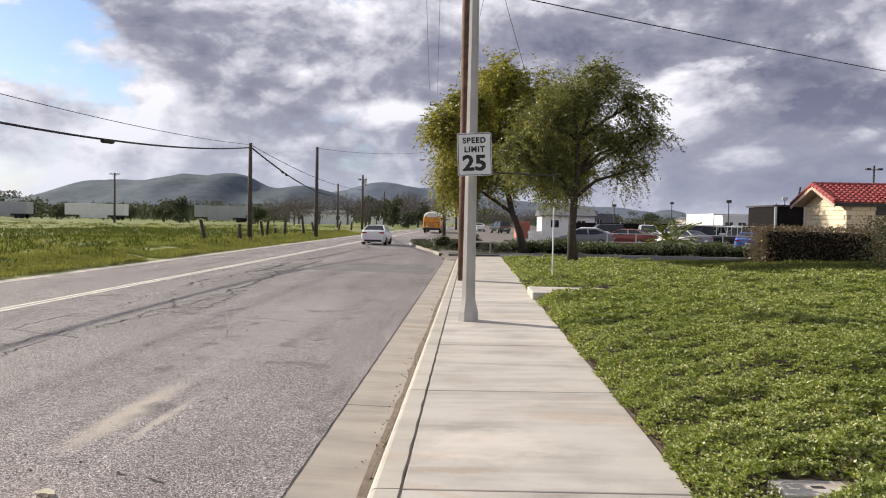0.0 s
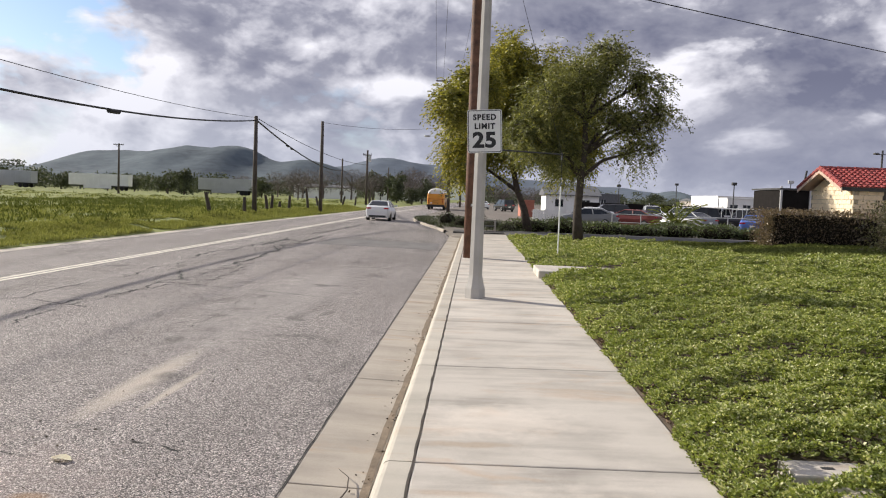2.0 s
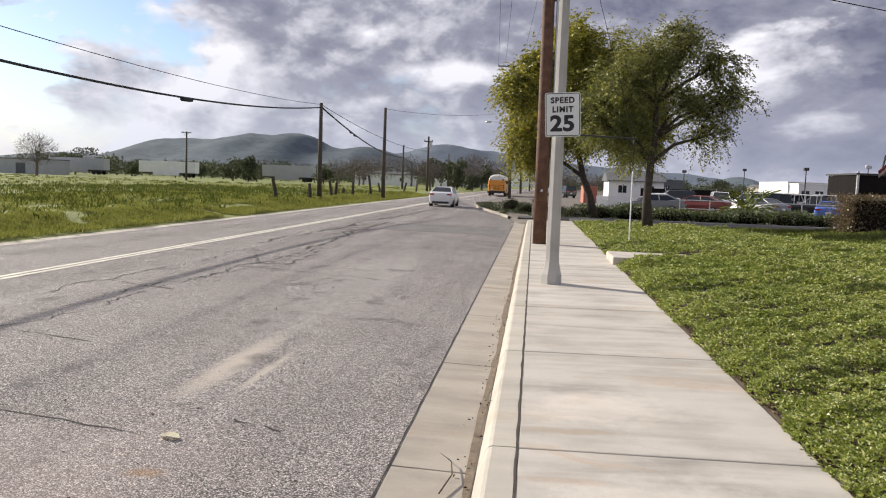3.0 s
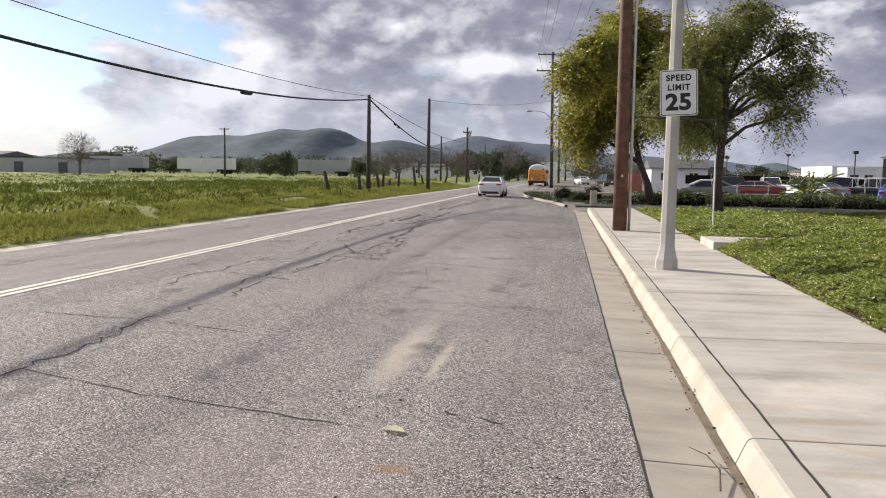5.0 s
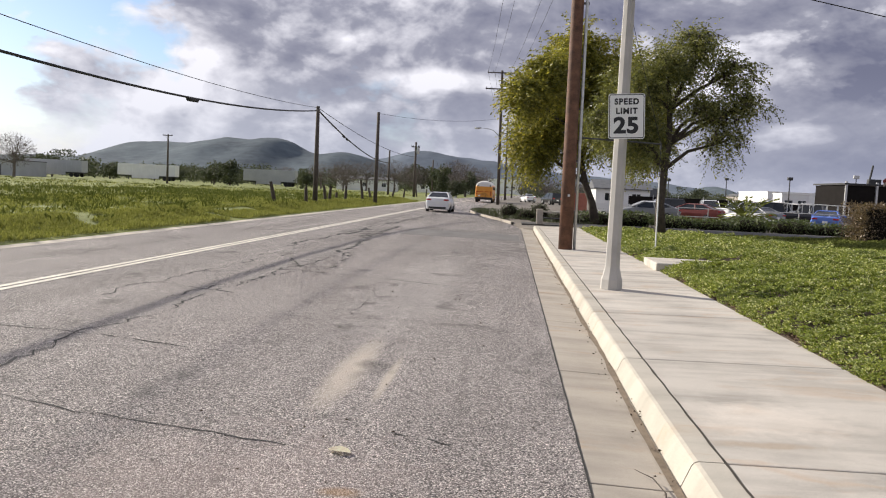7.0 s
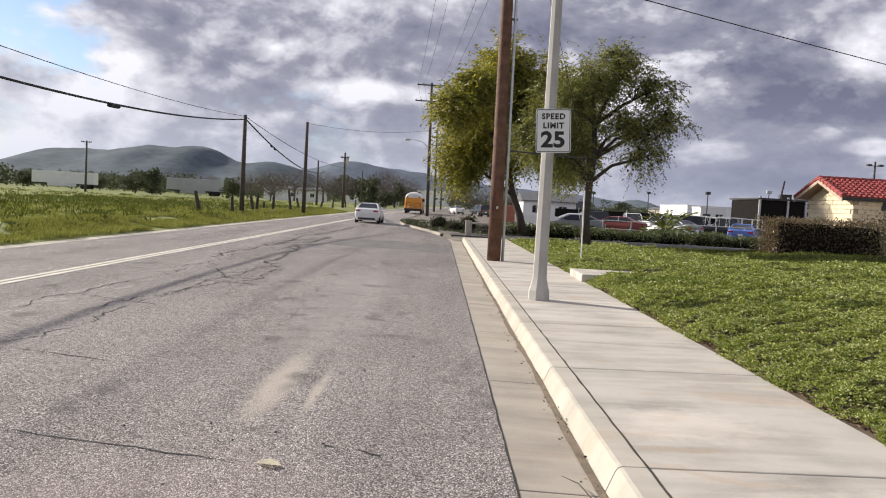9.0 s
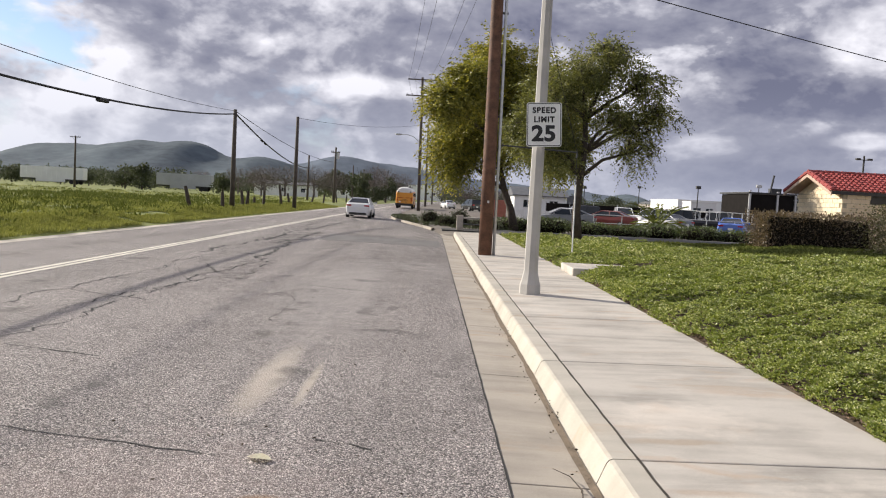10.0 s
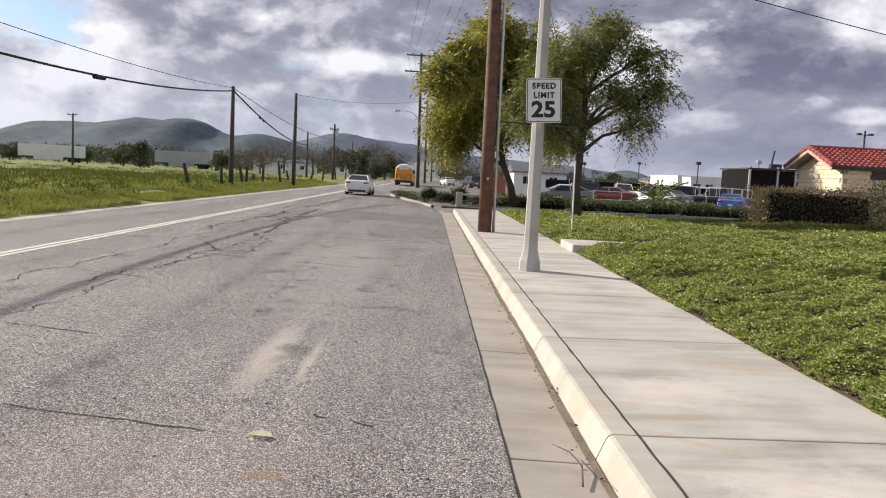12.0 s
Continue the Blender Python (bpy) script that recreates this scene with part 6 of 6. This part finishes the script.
def build_town():
    shed("warehouse", "long low white warehouse behind the lot", 55.0, 86.0, 178, 200, 4.3, M_WALLWHITE, M_WHITE, doors=0, wins=3)
    shed("site_cabin", "white cabin with two dark windows", 38.0, 41.8, 118, 122, 3.2, M_WHITE, M_WHITE, wins=2, category="cabin")
    shed("house", "white house with a grey gable roof behind the fence", 10.3, 17.7, 110, 118, 2.75, M_WALLWHITE, M_ROOFGREY, wins=2, gable=1.35, category="house")
    shed("workshop", "low grey workshop far behind the lot", 22, 40, 215, 228, 4.2, M_ROOFGREY, M_ROOFGREY, doors=2, wins=2)
    shed("workshop", "low pale workshop far behind the lot", 64, 90, 230, 245, 3.4, M_TAN, M_ROOFGREY, wins=4, gable=0.8)
    shed("farm_shed", "long grey farm shed across the field", -135, -112, 168, 178, 3.4, M_TRAILER, M_ROOFGREY, doors=2)
    shed("farm_shed", "long weathered shed across the field", -172, -140, 175, 188, 4.0, M_ROOFGREY, M_ROOFGREY, doors=3, gable=1.2)
    shed("farm_shed", "pale low shed among the trees", -50, -34, 215, 225, 3.2, M_WALLWHITE, M_ROOFGREY, wins=3, gable=0.9)
    shed("farm_shed", "pale low shed far beside the road", -30, -14, 235, 245, 3.0, M_WALLWHITE, M_WHITE, wins=4)
    shed("warehouse", "pale far warehouse at the road's end", -14, 6, 420, 450, 8.0, M_WALLWHITE, M_WHITE, wins=5)
    # white board fence by the house
    f = tagged(new("board_fence"), "white painted board fence beside the lot", "fence")
    f.location = (0, 0, -0.1)
    for k in range(26):
        part("board", boxed(5.4 + k * .19, 5.57 + k * .19, 68 + .012 * (k % 3), 68.03 + .012 * (k % 3), .03, 1.12 + .03 * math.sin(k * 1.3)), M_WHITE, f)
    for z in (.3, .9):
        part("rail", boxed(5.35, 10.4, 68.05, 68.09, z, z + .08), M_WHITE, f)
    c = thing("storage_container", "faded terracotta metal storage container beside the road", "container", (6.2, 88, -0.1))
    part("body", boxed(-.75, .75, -1.2, 4, 0, 1.9, .03), M_RUST, c)
    for k in range(5):
        part("rib", boxed(-.68 + k * .29, -.58 + k * .29, -1.24, -1.2, .1, 1.8), M_RUST, c)
    # chain-link line: posts and rails along the lot
    f = tagged(new("lot_fence"), "low galvanised pipe rail fence round the lot", "fence")
    f.location = (0, 0, -0.1)
    for k in range(11):
        part("post", tubed([(9.5 + k * 1.9, 52.2, 0), (9.5 + k * 1.9, 52.2, 1.25)], .035, 6), M_GALV, f)
    for z in (.65, 1.2):
        part("rail", tubed([(9.5, 52.2, z), (28.5, 52.2, z)], .028, 6), M_GALV, f)
    b = tagged(new("screen_fence"), "long dark screened fence at the back of the lot", "fence")
    b.location = (0, 0, -0.1)
    for k in range(12):
        part("screen", boxed(13 + k * 3.0, 15.96 + k * 3.0, 98, 98.05, .1, 1.9), M_DARKSCREEN, b)
        part("post", tubed([(13 + k * 3.0, 97.9, 0), (13 + k * 3.0, 97.9, 2.1)], .04, 6), M_GALV, b)
    for x, y, h, lab in ((36.7, 111.5, 5.05, "slim dark lot light on a pole"), (38.5, 150, 5.7, "slim pale lot light on a pole"), (24.0, 130, 4.6, "slim dark lot light on a pole")):
        l = thing("lot_light", lab, "lamp post", (x, y, -0.1), group="lot lights")
        part("post", tubed([(0, 0, 0), (0, 0, h)], [.10, .07], 8), M_STEELDARK, l)
        part("head", boxed(-.32, .32, -.25, .25, h, h + .42, .04), M_STEELDARK, l)


def build_small_things():
    b = thing("bollard", "square tan concrete bollard at the corner", "bollard", (0.14, 41.35, 0.0))
    part("post", boxed(-.16, .16, -.16, .16, 0, .76, .03), M_TAN, b)
    part("cap", boxed(-.175, .175, -.175, .175, .70, .79, .02), M_TAN, b)
    p = thing("concrete_planter", "low open concrete box beside the bollard", "planter", (0.95, 43.7, -0.05))
    part("side", boxed(-.62, -.54, -.4, .4, 0, .62, .01), M_TAN, p)
    part("side", boxed(.54, .62, -.4, .4, 0, .62, .01), M_TAN, p)
    part("top", boxed(-.62, .62, -.42, .42, .62, .70, .01), M_TAN, p)
    part("shelf", boxed(-.54, .54, -.35, .35, .28, .33), M_STEELDARK, p)
    u = thing("utility_vault_lid", "pale concrete utility vault slab in the groundcover", "slab", (2.82, 18.6, 0.11))
    part("slab", boxed(-.95, .95, -.82, .82, -.1, .09, .03), M_WALK, u)
    part("cover", boxed(-.45, .55, -.45, .5, .09, .10, .004), M_WALK, u)
    for x, y in ((2.66, 4.93), (2.78, 4.47)):
        u = thing("meter_box_lid", "small pale concrete meter lid in the groundcover", "slab", (x, y, 0.09), group="meter lids")
        part("lid", boxed(-.26, .26, -.15, .15, -.1, .085, .015), M_WALK, u)
        part("slot", boxed(-.04, .04, -.02, .02, .085, .088), M_PLASTIC, u)
    # dry leaf on the asphalt
    bm = bmesh.new()
    outline = [(0, -.085), (.03, -.05), (.045, 0), (.035, .045), (.008, .085), (-.02, .06), (-.042, .015), (-.038, -.04)]
    mid = [bm.verts.new((x * .1, y * .6, .010)) for x, y in outline]
    rim = [bm.verts.new((x, y, .012 + .022 * abs(x) / .045)) for x, y in outline]
    for k in range(8):
        bm.faces.new((mid[k], mid[(k + 1) % 8], rim[(k + 1) % 8], rim[k]))
    bmesh.ops.solidify(bm, geom=bm.faces[:], thickness=.0015)
    lf = part("dry_leaf", bm, M_LEAFDRY)
    lf.location = (-2.42, 5.13, road_z(-2.42, 5.13) + .002)
    lf.rotation_euler = (0, 0, radians(80))
    lf.scale = (1.15, 1.0, 0.8)
    tagged(lf, "pale yellow dry leaf lying on the asphalt", "leaf")
    # dead twig in the gutter
    tw = part("dry_twig", tubed([(-.45, 4.62, -.135), (-.40, 4.9, -.12), (-.43, 5.15, -.125), (-.52, 5.3, -.13)], [.006, .005, .004, .002], 5), M_BARK)
    tagged(tw, "thin dry twig lying in the gutter", "twig")
    # leaf crumbs and grit
    rng = np.random.default_rng(3)
    n = 420
    y = rng.uniform(3, 22, n)
    x = np.where(rng.uniform(size=n) < .5, rng.normal(-.32, .06, n), rng.uniform(-3.6, -1.0, n))
    z = np.where(x > -.8, -.155, np.array([road_z(a, b) for a, b in zip(x, y)])) + .004
    d = np.stack([rng.normal(size=n), rng.normal(size=n), rng.uniform(0, .3, n)], 1)
    v, f = leaf_quads(np.stack([x, y, z], 1), d, .028, .016, rng)
    tagged(raw("leaf_litter", v, f, M_SOIL), "dark crumbs of leaves and grit along the gutter", "litter", kind="stuff")
    # brown mulch where the bed meets the walk
    n = 5200
    y = rng.uniform(2, 22, n)
    x = 1.99 + np.abs(rng.normal(0, .075, n))
    d = np.stack([rng.normal(size=n), rng.normal(size=n), rng.uniform(-.1, .5, n)], 1)
    v, f = leaf_quads(np.stack([x, y, .03 + rng.uniform(0, .03, n)], 1), d, .05, .02, rng)
    tagged(raw("mulch", v, f, M_MULCH), "brown dry leaf mulch along the edge of the sidewalk", "mulch", kind="stuff")
    # leaning fence posts at the field's edge
    posts = [(-15.6, 46.5, 1.35, -14), (-15.2, 52.2, 1.1, -3), (-15.6, 59.5, 1.25, -9), (-15.5, 60.2, 1.2, 4), (-15.3, 65.2, 1.25, 2), (-15.0, 71.5, 1.9, -8), (-15.8, 64.0, .7, 0),
             (-15.9, 80.5, 1.1, -14), (-15.9, 95, 1.2, 16), (-15.7, 104, 1.2, 6), (-15.4, 116, 1.2, -5), (-15.3, 128, 1.2, 4)]
    for x, y, h, lean in posts:
        p = thing("fence_post", "old dark wooden fence post leaning in the weeds", "fence post", (x, y, field_z(x, y) - .02), group="old fence posts")
        s = math.sin(radians(lean)) * h
        bm = tubed([(0, 0, -.15), (s * .5, 0, h * .5), (s, 0.03, h)], [.13, .12, .10], 7)
        part("post", bm, M_POST, p)
    # far wood line
    rng = np.random.default_rng(21)
    ch = []
    for _ in range(760):
        x = rng.uniform(-190, 120)
        if -11 < x < 3:
            continue
        y = rng.uniform(218, 330)
        h = rng.uniform(2.6, 7.2) * (0.75 if x > 8 else 1.0)
        w = rng.uniform(3, 7)
        n = 150
        q = rng.normal(size=(n, 3))
        q *= (rng.uniform(0, 1, (n, 1)) ** 0.4) / np.linalg.norm(q, axis=1, keepdims=True)
        pos = q * np.array([w * .6, w * .6, h * .48]) + np.array([x, y, h * .48])
        pos[:, 2] = np.clip(pos[:, 2], .2, None)
        ch.append(leaf_quads(pos, rng.normal(size=(n, 3)), h * .11, h * .08, rng))
    v, f = merge(ch)
    tagged(raw("far_woods", v, f, M_LEAF_FAR), "dark line of far trees and scrub", "trees", kind="stuff")
    # palm in the lot
    t = thing("palm", "short palm with arching green fronds", "palm", (13.3, 50.4, -0.05))
    part("trunk", tubed([(0, 0, 0), (0, 0, .55)], [.28, .24], 10), M_BARK, t)
    rng = np.random.default_rng(14)
    for k in range(26):
        a = rng.uniform(0, 2 * np.pi)
        up = rng.uniform(.3, 1.5)
        pts = []
        for q in range(9):
            u = q / 8
            pts.append(np.array([math.cos(a) * u * 1.7, math.sin(a) * u * 1.7, .55 + up * u * 1.75 - .95 * u * u]))
        ch = []
        for q in range(1, 9):
            for sgn in (-1, 1):
                for m in range(3):
                    base = pts[q - 1] * (1 - m / 3) + pts[q] * (m / 3)
                    d = (pts[q] - pts[q - 1]) * 1.2 + sgn * np.array([-math.sin(a), math.cos(a), .1]) * .25
                    ch.append((base, d))
        v, f = leaf_quads(np.array([c[0] for c in ch]), np.array([c[1] for c in ch]), .42, .06, rng)
        raw("frond", v, f, M_WEED, t)


build_guard_house()
build_screen_shed()
build_town()
build_small_things()

build_sidewalk()
build_joint_filler()
build_gutter_dirt()
